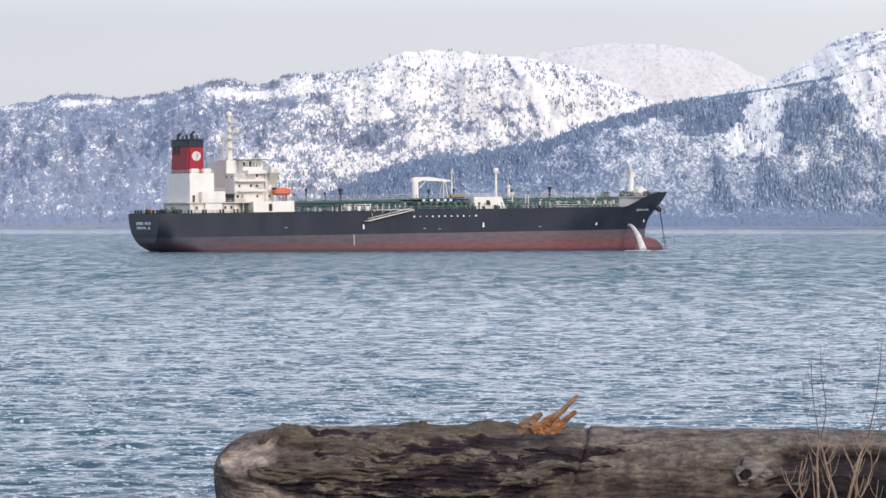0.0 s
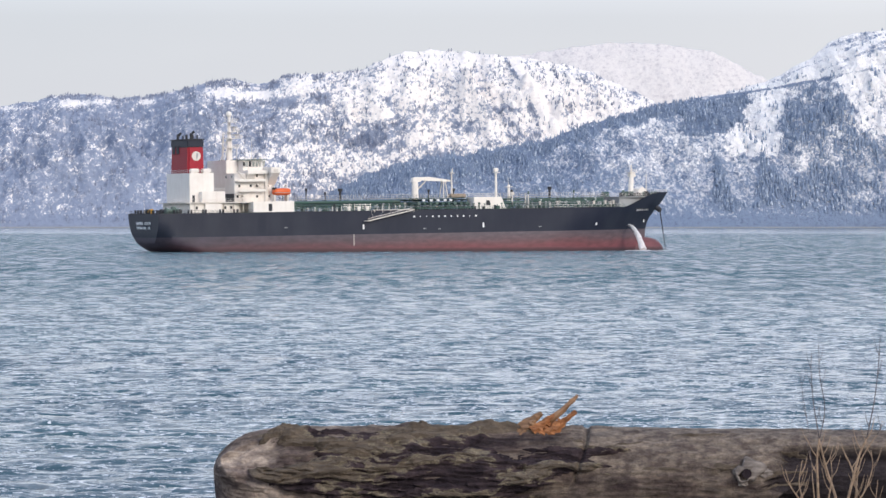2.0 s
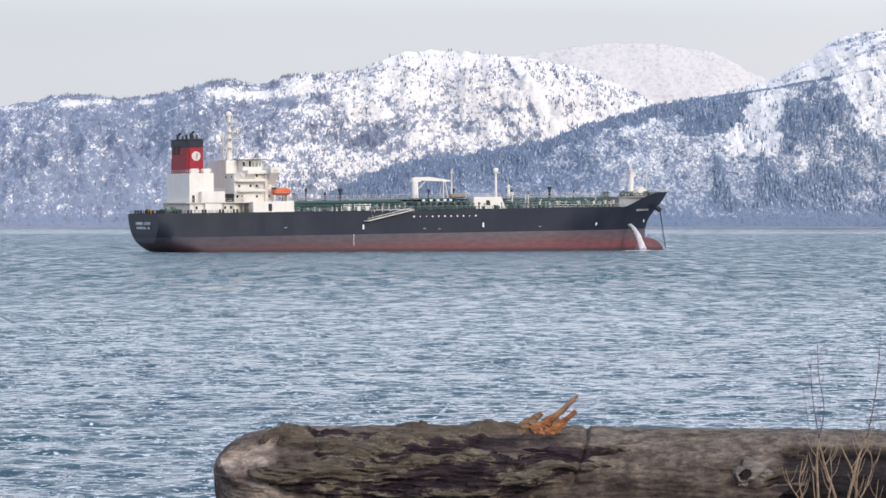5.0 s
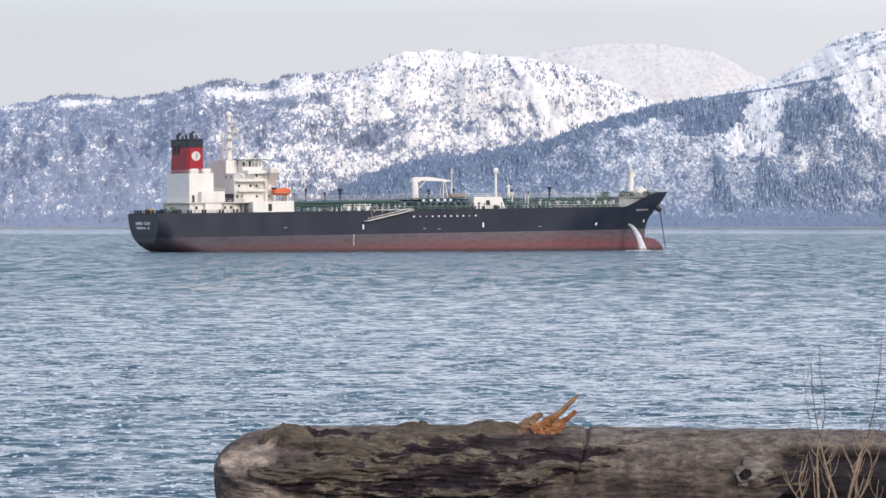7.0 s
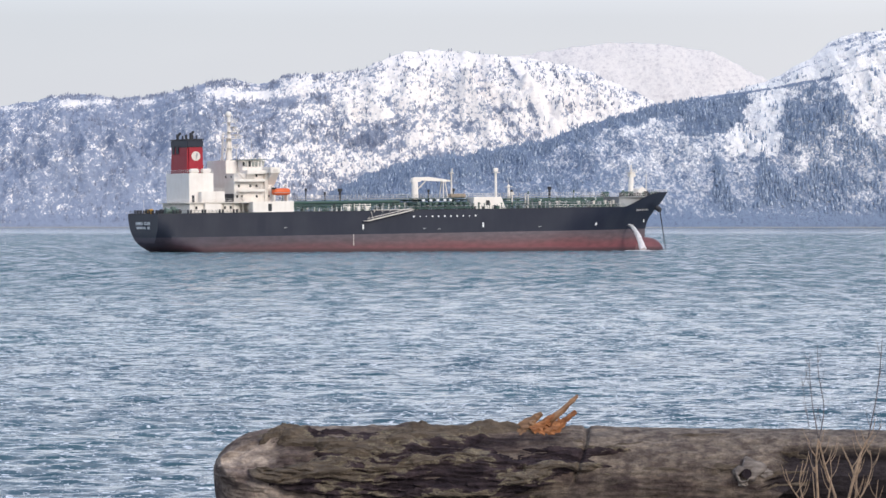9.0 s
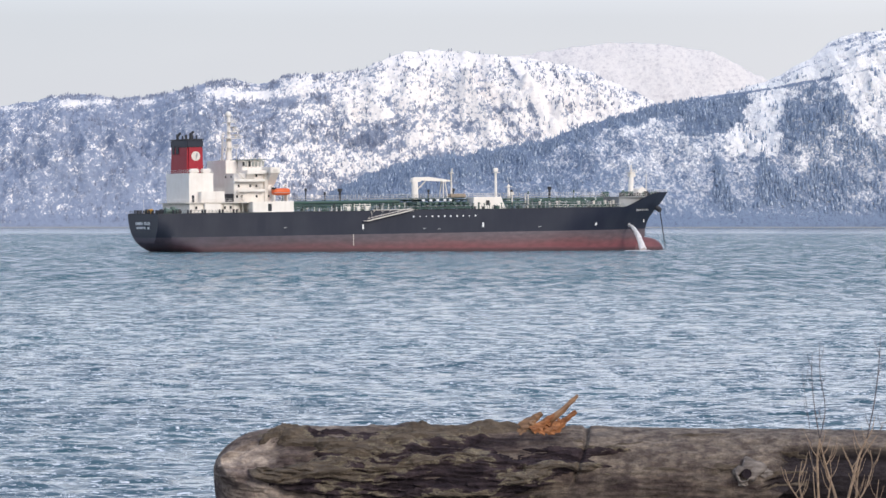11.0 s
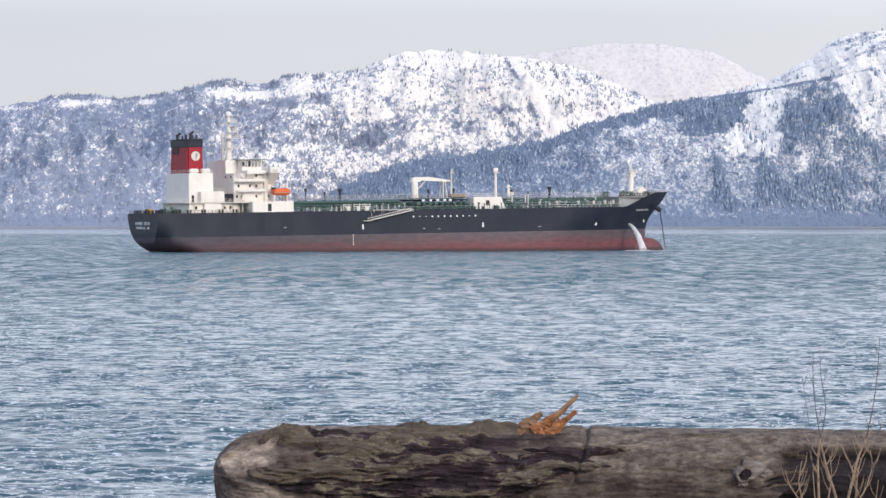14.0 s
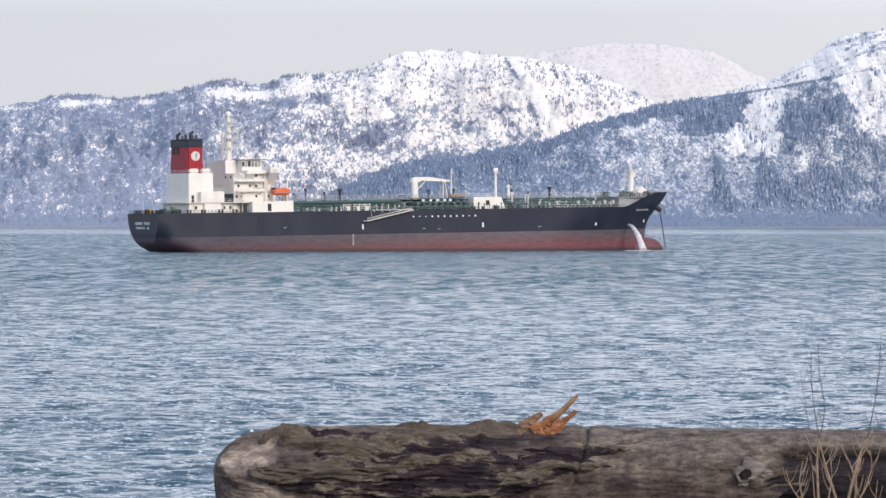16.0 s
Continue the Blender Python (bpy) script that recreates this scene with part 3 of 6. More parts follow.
CHOP = build_sea("sea_chop", 8, -1.40, -0.015, "crossing wind chop on blue-grey sea water")
build_far_shore()


# ---- the tanker: x forward from the transom, y to port, z up from the keel ----
DECK, BAND = 18.5, 11.25


def smooth(e0, e1, x):
    t = min(max((x - e0) / (e1 - e0), 0.0), 1.0)
    return t * t * (3 - 2 * t)


def stem_x(z):
    return float(np.interp(z, [0, 3, 8, 10, 11.6, 13.1, 14.5, 15.9, 18.0, 19.9, 21.5, 23.3], [174.0, 174.2, 174.7, 174.9, 175.1, 175.6, 176.3, 177.3, 179.4, 181.1, 182.3, 183.6]))


def rail_z(x):
    return DECK + float(np.interp(x, [164.0, 165.5, 168.3, 172.3, 175.0, 178.0, 183.5], [0.0, 0.35, 1.7, 3.5, 4.15, 4.5, 4.75]))


def rake(z):
    """How far forward of its top edge the transom lies at z."""
    return float(np.interp(z, [6.9, 7.4, 7.85, 8.4, 9.8, 12.4, 15.9, 18.5], [3.7, 3.3, 2.2, 1.45, 0.65, 0.25, 0.08, 0.0]))


def half_breadth(x, z):
    wide = 13.0 + 3.0 * smooth(-6, 32, x)
    low = 8.0 * max(0.0, 1 - x / 24) ** 1.25
    bilge = 12.0 - 8.5 * smooth(0, 24, x) + 6.0 * (1 - smooth(0, 5, x))
    fall = min(max((bilge - z) / max(bilge - low, 0.01), 0.0), 1.0)
    n = 2.0 + 1.0 * smooth(10, 50, x)
    y = wide * (1 - fall ** n) ** (1 / n)
    x0 = 128 + 10 * smooth(5, 18, z)
    if x > x0:
        f = min((x - x0) / (stem_x(z) - x0), 1.0)
        y *= max(0.0, 1 - f ** (2.0 + 0.55 * smooth(8, 22, z)))
    return y


def hull_strip(side, z_of, levels, stations):
    """Plating on one side: side -1 is starboard, 1 port."""
    co = []
    for s in stations:
        for f in levels:
            z = z_of(s, f)
            a = rake(z)
            x = a + s * (stem_x(z) - a)
            co.append((x, side * half_breadth(x, z), z))
    return co


def ship_hull(ship):
    stations = np.concatenate([np.linspace(0, 0.25, 24), np.linspace(0.28, 0.72, 20), np.linspace(0.74, 1, 40)])
    low, high = np.linspace(0, 1, 16), np.linspace(0, 1, 12)
    for name, levels, z_of, mat, label in (
            ("hull_bottom", low, lambda s, f: 1.0 + f * (BAND - 1.0), BOOT, "worn red antifouling paint with a rubbed grey band"),
            ("hull_topside", high, lambda s, f: BAND + f * (rail_z(s * 183.5) - BAND), BLACK, "weathered black hull plating")):
        bm = BM()
        rings = {}
        for side in (-1, 1):
            co = hull_strip(side, z_of, levels, stations)
            vs = [bm.verts.new(c) for c in co]
            n = len(levels)
            rings[side] = vs[:n]
            for i in range(len(stations) - 1):
                for j in range(n - 1):
                    quad = (vs[i * n + j], vs[i * n + n + j], vs[i * n + n + j + 1], vs[i * n + j + 1])
                    bm.faces.new(quad if side < 0 else quad[::-1])
        for j in range(len(levels) - 1):
            bm.faces.new((rings[1][j], rings[-1][j], rings[-1][j + 1], rings[1][j + 1]))
        bmesh.ops.remove_doubles(bm, verts=bm.verts, dist=0.002)
        for f in bm.faces:
            f.smooth = True
        bm.normal_update()
        for e in bm.edges:
            if len(e.link_faces) == 2 and e.calc_face_angle() > 0.6:
                e.smooth = False
        part(name, bm, mat, ship, label)
    bm = BM()
    bmesh.ops.create_uvsphere(bm, u_segments=32, v_segments=20, radius=1)
    for v in bm.verts:
        v.co = Vector((171.0 + 10.6 * math.copysign(abs(v.co.x) ** 0.62, v.co.x), v.co.y * 3.4, 3.4 + v.co.z * (5.3 if v.co.z > 0 else 3.0)))
    for f in bm.faces:
        f.smooth = True
    part("bulbous_bow", bm, BOOT, ship, "rounded red bulb under the bow")
    bm = BM()
    xs = np.linspace(0.05, 172, 60)
    edge = [(x, max(half_breadth(x, DECK) - 0.06 - 1.6 * smooth(148, 168, x), 0.3)) for x in xs]
    slab(bm, [(x, -y) for x, y in edge] + [(x, y) for x, y in edge[::-1]], DECK - 0.5, DECK - 0.12)
    part("main_deck", bm, GREEN, ship, "green painted steel deck")
    bm = BM()
    xs = np.linspace(159.0, 181.5, 20)
    edge = [(x, min(half_breadth(x, 21.8) - 0.2, 12.6)) for x in xs]
    slab(bm, [(x, -y) for x, y in edge] + [(x, y) for x, y in edge[::-1]], 21.6, 21.9)
    part("forecastle_deck", bm, GREY, ship, "pale raised deck at the bow")
    bm = BM()
    xs = np.linspace(159.4, 176, 12)
    edge = [(x, min(half_breadth(x, 19.5) - 0.5, half_breadth(x, DECK - 0.2) - 0.2, 11.9)) for x in xs]
    slab(bm, [(x, -y) for x, y in edge] + [(x, y) for x, y in edge[::-1]], DECK - 0.2, 21.6)
    part("forecastle_wall", bm, GREY, ship)
    for side in (-1, 1):
        bm = BM()
        pts = [(x, side * (half_breadth(x, DECK) - 0.05 - 0.5 * smooth(146, 163, x)), DECK + 0.02) for x in np.linspace(0.2, 160, 40)]
        for a, b in zip(pts, pts[1:]):
            rod(bm, a, b, 0.12, n=5)
        part("deck_edge_bar", bm, DARK, ship)


def lettering(ship, words, high, wide, m, mat=None):
    """Flat raised letters in the built-in font, turned into a mesh of that height and width."""
    cu = bpy.data.curves.new("lettering", "FONT")
    cu.body, cu.size, cu.align_x, cu.extrude = words, high * 1.4, "CENTER", 0.04
    cu.resolution_u, cu.offset = 2, 0.02
    tmp = new("lettering", cu)
    me = bpy.data.meshes.new_from_object(tmp.evaluated_get(bpy.context.evaluated_depsgraph_get()))
    bpy.data.objects.remove(tmp)
    span = max(v.co.x for v in me.vertices) - min(v.co.x for v in me.vertices)
    me.transform(Matrix.Diagonal((wide / span, 1, 1, 1)))
    me.materials.clear()
    me.materials.append(mat or LETTER)
    ob = new("lettering", me)
    ob.parent = ship
    ob.matrix_basis = m
    return ob


ASTERN = Euler((radians(90), 0, radians(-90))).to_matrix().to_4x4()


def railing(ship, pts, height=1.05, mat=None, step=1.6, name="railing"):
    bm = BM()
    for a, b in zip(pts, pts[1:]):
        a, b = Vector(a), Vector(b)
        n = max(1, round((b - a).length / step))
        for k in range(n + 1):
            p = a.lerp(b, k / n)
            rod(bm, p, p + Vector((0, 0, height)), 0.045, n=4)
        for f in (0.5, 1.0):
            up = Vector((0, 0, height * f))
            rod(bm, a + up, b + up, 0.035, n=4)
    return part(name, bm, mat or WHITE, ship)


def window_row(house, wall, xs, z, w=0.7, h=0.8, face="side"):
    for x in xs:
        if face == "side":
            bm = box(BM(), x - w / 2, x + w / 2, wall - 0.05, wall + 0.05, z - h / 2, z + h / 2)
        else:
            bm = box(BM(), wall - 0.05, wall + 0.05, x - w / 2, x + w / 2, z - h / 2, z + h / 2)
        part("window", bm, GLASS, house)


def ship_aft(ship):
    D = DECK - 0.12
    bend = [(29.2 - 4.2 + 4.2 * math.sin(a), -(11.6 - 4.2 + 4.2 * math.cos(a))) for a in np.linspace(0, math.pi / 2, 9)]
    tier = part("deckhouse", slab(BM(), [(11.0, 11.6), (11.0, -11.6)] + bend + [(x, -y) for x, y in bend[::-1]], D, 21.6), WHITE, ship, "white steel deckhouse with a rounded corner")
    part("house_core", box(BM(), 23.0, 31.5, -8.5, 8.5, D, 21.5), CREAM, ship)
    part("side_locker", box(BM(), 15.6, 21.2, -12.6, -11.3, D, 21.5, 0.1), WHITE, ship)
    part("mooring_winch", box(box(rod(rod(BM(), (3.6, -10.6, D + 1.0), (7.4, -10.9, D + 1.0), 0.75, n=14), (3.4, -10.6, D + 1.0), (3.7, -10.6, D + 1.0), 1.15, n=16), 3.0, 8.0, -11.6, -9.6, D, D + 0.35, 0.05), 5.2, 6.4, -11.7, -10.0, D + 0.3, D + 2.3, 0.15), PALE_GREEN, ship, "green mooring winch at the poop rail")
    window_row(tier, -11.6, (13.2, 22.6, 24.6), 20.2, 0.7, 0.9)
    part("boat_deck", slab(BM(), [(9.6, -12.2), (31, -13.6), (44.0, -15.9), (44.0, 15.9), (31, 13.6), (9.6, 12.2)], 21.6, 21.85), CREAM, ship)
    for x in np.arange(12.5, 30, 3.2):
        for y in (-11.9, 11.9):
            part("deck_pillar", rod(BM(), (x, y, D), (x, y, 21.6), 0.12, n=6), CREAM, ship)
    railing(ship, [(9.8, -12.1, 21.85), (30, -13.4, 21.85)], name="boat_deck_railing")
    railing(ship, [(9.8, 12.1, 21.85), (9.8, -12.1, 21.85)], name="boat_deck_railing")
    # engine casing with its side locker
    casing = part("engine_casing", box(BM(), 11.65, 19.7, -9.8, 9.8, 21.85, 30.9, 0.1), WHITE, ship, "tall white engine casing")
    part("door", box(BM(), 12.5, 13.3, -9.9, -9.75, 21.95, 24.1), DARK, casing, "dark open doorway")
    locker = part("casing_locker", box(BM(), 14.7, 22.4, -12.3, -8.0, 21.85, 25.2, 0.08), WHITE, ship)
    railing(ship, [(14.8, -12.2, 25.2), (22.3, -12.2, 25.2), (22.3, -9.8, 25.2)], 1.0, name="locker_railing")
    railing(ship, [(11.75, 9.7, 30.9), (11.75, -9.7, 30.9), (19.6, -9.7, 30.9)], 1.0, name="casing_railing")
    # funnel
    bm = BM()
    ring = [((12.1, -7.35), (17.6, -7.2), (17.6, 7.2), (12.1, 7.35), 30.9), ((12.35, -7.1), (17.5, -7.1), (17.5, 7.1), (12.35, 7.1), 38.9)]
    rows = [[bm.verts.new((x, y, r[4])) for x, y in r[:4]] for r in ring]
    for k in range(4):
        bm.faces.new((rows[0][k], rows[0][(k + 1) % 4], rows[1][(k + 1) % 4], rows[1][k]))
    bm.faces.new(rows[1])
    bmesh.ops.recalc_face_normals(bm, faces=bm.faces)
    bmesh.ops.bevel(bm, geom=[e for e in bm.edges if abs(e.verts[0].co.z - e.verts[1].co.z) > 1], offset=0.5, segments=4, affect="EDGES")
    funnel = part("funnel", bm, RED, ship, "dark red funnel with a black top")
    part("funnel_top", box(BM(), 12.2, 17.6, -7.2, 7.2, 38.9, 41.2, 0.25), BLACK, funnel, "black painted funnel top")
    part("funnel_lip", box(BM(), 12.0, 17.8, -7.4, 7.4, 41.2, 41.5, 0.05), DARK, funnel)
    for y in (4.6, 1.3):
        part("louvre", box(BM(), 12.12, 12.4, y - 1.0, y + 1.0, 36.9, 39.6), DARK, funnel, "dark louvred opening")
    bm = BM()
    rod(bm, (15.0, -7.28, 36.2), (15.0, -7.1, 36.2), 1.45, n=28)
    disc = part("funnel_disc", bm, CREAM, funnel, "white round funnel badge")
    bm = BM()
    slab_shape = [(15.0, 35.0), (15.35, 35.7), (15.65, 36.7), (15.5, 37.2), (15.15, 37.1), (14.95, 36.3)]
    prism(bm, slab_shape, -7.36, -7.28)
    part("badge_shape", bm, GREY, disc)
    for x, y, h, r in ((13.4, 4.0, 1.6, 0.45), (14.4, 2.3, 1.2, 0.22), (15.2, 0.8, 1.5, 0.2), (15.4, -2.0, 2.0, 0.42), (14.2, -0.8, 1.3, 0.25), (16.4, -4.6, 1.2, 0.22), (16.8, 0.0, 1.4, 0.2)):
        bm = rod(BM(), (x, y, 41.5), (x, y, 41.5 + h), r, n=10)
        if r > 0.4:
            rod(bm, (x, y, 41.5 + h - 0.5), (x + 0.9, y - 0.5, 41.9 + h), r, r * 0.9, n=10)
        part("exhaust_pipe", bm, DARK, funnel)
    for x0 in (12.3, 16.2):
        part("ventilator", box(BM(), x0, x0 + 2.9, -9.4, -7.7, 30.9, 32.3, 0.3), WHITE, ship)
    # accommodation block
    house = part("accommodation", box(BM(), 25.7, 39.0, -11.8, 11.8, 21.85, 30.7, 0.08), WHITE, ship, "white accommodation block with rows of windows")
    window_row(house, -11.8, (27.3, 31.1, 33.2, 36.8), 26.8, 0.62, 0.8)
    window_row(house, -11.8, (26.7, 28.2, 33.2, 37.2), 23.55, 0.62, 0.8)
    window_row(house, -11.8, (31.1, 33.2), 29.9, 0.62, 0.8)
    window_row(house, 25.7, (-9.6, -5.0), 29.6, 0.9, 0.8, "aft")
    # flat dark panel on the wall stands in for the shade in a recess
    part("recess_shade", box(BM(), 25.62, 25.75, -11.6, -3.5, 22.0, 24.4), DARK, house, "flat dark panel standing for the shade of a recess")
    part("ladder_shaft", box(BM(), 35.5, 36.6, -12.9, -11.75, 21.85, 30.6, 0.05), CREAM, house)
    # open stairs between the galleries
    for x0, z0, x1, z1 in ((26.0, 31.4, 28.9, 28.4), (34.6, 25.0, 32.0, 28.2), (28.2, 22.0, 25.9, 25.0)):
        bm = BM()
        for y in (-13.75, -12.9):
            rod(bm, (x0, y, z0), (x1, y, z1), 0.11, n=5)
            rod(bm, (x0, y, z0 + 0.95), (x1, y, z1 + 0.95), 0.05, n=4)
        for k in range(9):
            f = (k + 0.5) / 9
            box(bm, x0 + (x1 - x0) * f - 0.14, x0 + (x1 - x0) * f + 0.14, -13.75, -12.9, z0 + (z1 - z0) * f - 0.03, z0 + (z1 - z0) * f + 0.03)
        part("stair", bm, CREAM, ship, "steep open steel stair")
    for z, x0 in ((28.1, 26.0), (25.0, 26.6)):
        part("side_gallery", box(BM(), x0, 35.3, -13.9, -11.8, z, z + 0.22, 0.03), WHITE, ship)
        part("gallery_screen", box(BM(), x0, 35.2, -13.92, -13.86, z + 0.22, z + 0.75), WHITE, ship)
        railing(ship, [(x0, -13.8, z + 0.22), (35.2, -13.8, z + 0.22)], 1.1, name="gallery_railing")
    for x in (28.5, 31.5, 34.8):
        part("gallery_pillar", rod(BM(), (x, -13.7, 21.85), (x, -13.7, 25.0), 0.09, n=5), WHITE, ship)
    # bridge
    bridge = part("wheelhouse", box(BM(), 29.6, 36.6, -9.2, 9.2, 30.7, 32.5, 0.08), WHITE, ship, "white wheelhouse with tinted green windows")
    window_row(bridge, -9.2, (31.1, 33.3), 31.2, 0.5, 0.5)
    part("roof", slab(BM(), [(29.0, -9.7), (37.6, -9.7), (37.6, 9.7), (29.0, 9.7)], 34.75, 35.0), PALE_GREEN, bridge, "green painted wheelhouse roof")
    core = part("window_wall", box(BM(), 29.7, 36.0, -9.0, 9.0, 32.5, 34.75), WHITE, bridge, "white frame round the bridge windows")
    for k in range(6):
        x0, x1 = 30.5 + k * 1.02, 30.5 + k * 1.02 + 0.86
        rake = 0.13 * k
        part("pane", prism(BM(), [(x0 + 0.7 * rake, 32.75), (x1 + 0.7 * rake, 32.75), (x1 + rake, 34.5), (x0 + rake, 34.5)], -9.16, -9.06), GLASS if k == 1 else TINTED, core, "dark bridge window" if k == 1 else "pale reflecting bridge window")
        part("mullion", box(BM(), x0 - 0.14 + 0.9 * rake, x0 - 0.03 + 0.9 * rake, -9.26, -9.08, 32.5, 34.75), WHITE, core)
    part("dark_window", box(BM(), 29.7, 30.4, -9.3, -9.16, 32.9, 34.2), GLASS, bridge, "dark bridge window")
    part("chart_house", box(BM(), 25.72, 29.6, -5.2, 10.8, 30.7, 34.8, 0.1), WHITE, ship)
    for side in (-1, 1):
        wing = part("bridge_wing", box(BM(), 36.2, 39.4, min(side * 9.2, side * 16.2), max(side * 9.2, side * 16.2), 30.7, 32.5, 0.08), WHITE, ship, "white open bridge wing")
        bm = BM()
        a = [bm.verts.new((x, side * y, z)) for x, y, z in ((36.6, 11.8, 27.0), (36.6, 11.8, 30.7), (36.6, 15.9, 30.7), (39.2, 11.8, 27.0), (39.2, 11.8, 30.7), (39.2, 15.9, 30.7))]
        for f in ((0, 1, 2), (3, 5, 4), (0, 2, 5, 3), (0, 3, 4, 1), (1, 4, 5, 2)):
            bm.faces.new([a[i] for i in f])
        bmesh.ops.recalc_face_normals(bm, faces=bm.faces)
        part("bracket", bm, WHITE, wing)
        part("sidelight", box(BM(), 37.0, 38.4, side * 16.2 - 0.15, side * 16.2 + 0.15, 31.0, 31.9), CREAM, wing)
    prism_low = prism(BM(), [(29.5, 30.5), (36.2, 30.5), (36.2, 31.6), (29.5, 31.6)], -13.6, -9.2)
    part("nav_deck_side", prism_low, WHITE, ship)
    railing(ship, [(29.6, -13.5, 31.6), (36.2, -13.5, 31.6)], 0.9, name="nav_deck_railing")
    bm = BM()
    a = [bm.verts.new(c) for c in ((29.6, -13.5, 30.5), (32.2, -13.5, 30.5), (29.6, -11.8, 28.4), (32.2, -11.8, 28.4), (29.6, -11.8, 30.5), (32.2, -11.8, 30.5))]
    for f in ((0, 1, 3, 2), (0, 2, 4), (1, 5, 3), (0, 4, 5, 1), (2, 3, 5, 4)):
        bm.faces.new([a[i] for i in f])
    bmesh.ops.recalc_face_normals(bm, faces=bm.faces)
    part("nav_deck_bracket", bm, CREAM, ship)
    for x, y, r, h in ((36.5, -7.2, 0.45, 1.3), (34.4, -8.0, 0.3, 1.1), (37.8, -3.0, 0.4, 1.6), (35.2, -5.0, 0.5, 0.9), (33.2, -7.5, 0.35, 1.5)):
        part("deck_instrument", rod(BM(), (x, y, 35.0), (x, y, 35.0 + h * 0.5), r * 0.7, r * 0.5, n=10), CREAM, ship)
    # radar mast
    bm = rod(BM(), (28.9, 0, 34.6), (28.9, 0, 42.0), 0.98, 0.80, n=12)
    rod(bm, (28.9, 0, 42.0), (28.9, 0, 48.6), 0.62, 0.42, n=12)
    mast = part("radar_mast", bm, WHITE, ship, "tapered white radar mast")
    bm = BM()
    bmesh.ops.create_uvsphere(bm, u_segments=14, v_segments=10, radius=0.95, matrix=Matrix.Translation((28.9, 0, 49.2)))
    part("radome", bm, WHITE, mast)
    for z, w, l in ((46.6, 3.4, 1.6), (43.6, 2.6, 2.6), (41.6, 2.8, 3.2), (38.6, 2.2, 2.2)):
        part("mast_platform", box(BM(), 28.9 - l * 0.4, 28.9 + l, -w, w, z, z + 0.18), WHITE, mast)
        railing(mast, [(28.9 + l, -w, z + 0.18), (28.9 + l, w, z + 0.18)], 0.9, name="platform_railing", step=1.0)
        railing(mast, [(28.9 - l * 0.4, -w, z + 0.18), (28.9 + l, -w, z + 0.18)], 0.9, name="platform_railing", step=1.0)
    for z, a, w in ((45.0, 30.6, 2.2), (42.6, 31.2, 2.8)):
        bm = rod(BM(), (a, 0, z - 1.0), (a, 0, z), 0.3, n=8)
        box(bm, a - 0.2, a + 0.2, -w, w, z, z + 0.35)
        part("radar_scanner", bm, CREAM, mast)
    for y in (-3.2, 3.2, -1.6):
        part("mast_aerial", rod(BM(), (28.9, y, 46.7), (28.9, y, 48.9), 0.09, n=5), WHITE, mast)
    bm = BM()
    for y in (-0.45, 0.45):
        rod(bm, (26.6, y, 34.8), (26.9, y, 43.2), 0.14, n=5)
    for z in np.arange(35.2, 43.0, 0.6):
        rod(bm, (26.75, -0.45, z), (26.75, 0.45, z), 0.07, n=4)
    for z in (37.5, 40.5, 43.0):
        rod(bm, (26.8, 0, z), (28.7, 0, z), 0.12, n=5)
    part("mast_ladder", bm, CREAM, mast, "caged ladder up the mast")
    for y in (-1.5, 1.5):
        part("mast_stay", rod(BM(), (26.5, y, 34.8), (28.6, y * 0.5, 41.5), 0.12, n=5), WHITE, mast)
    for x, y, h in ((36.0, -1.0, 7.6), (33.0, 4.0, 5.0), (36.6, 6.0, 4.0)):
        part("whip_aerial", rod(BM(), (x, y, 34.9), (x, y, 34.2 + h), 0.11, 0.05, n=6), CREAM, ship)
    # side store under the lifeboat, and the boats
    store = part("side_store", box(BM(), 30.2, 43.9, -15.95, -11.5, D, 21.9, 0.06), WHITE, ship, "clean white steel side house with a dark door")
    part("door", box(BM(), 35.3, 36.5, -16.02, -15.9, 18.9, 21.2, 0.02), DARK, store, "dark doorway")
    for side in (-1, 1):
        bm = BM()
        bmesh.ops.create_uvsphere(bm, u_segments=24, v_segments=14, radius=1)
        for v in bm.verts:
            z = v.co.z
            v.co = Vector((40.2 + 2.9 * math.copysign(abs(v.co.x) ** 0.38, v.co.x), side * 14.6 + 1.5 * math.copysign(abs(v.co.y) ** 0.7, v.co.y), 24.7 + (1.25 * abs(z) ** 0.5 if z > 0 else -1.0 * abs(z) ** 0.7)))
        for f in bm.faces:
            f.smooth = True
        boat = part("lifeboat", bm, ORANGE, ship, "enclosed orange lifeboat in its davits")
        part("boat_hatch", box(BM(), 37.5, 38.3, side * 14.6 - 1.0, side * 14.6 + 1.0, 25.3, 26.2, 0.1), DARK, boat)
        part("rubbing_band", box(BM(), 37.5, 43.0, side * 14.6 - 1.56, side * 14.6 + 1.56, 24.45, 24.62, 0.04), GREY, boat)
        for x in (37.6, 42.0):
            bm = rod(BM(), (x, side * 12.8, 21.9), (x, side * 13.2, 26.6), 0.2, n=6)
            rod(bm, (x, side * 13.2, 26.6), (x, side * 14.8, 26.9), 0.16, n=6)
            rod(bm, (x, side * 14.6, 25.8), (x, side * 14.8, 26.9), 0.05, n=4)
            box(bm, x - 0.25, x + 0.25, side * 14.6 - 1.0, side * 14.6 + 1.0, 21.9, 23.9)
            part("davit", bm, CREAM, ship)
    # poop deck: rails, winches, crew clutter
    rim = [(x, -(half_breadth(x, DECK) - 0.3), D) for x in np.linspace(0.3, 30, 14)]
    railing(ship, [(0.4, 12.6, D), (0.4, -12.6, D)] + rim[1:], 1.05, mat=DARK, name="poop_railing", step=1.3)
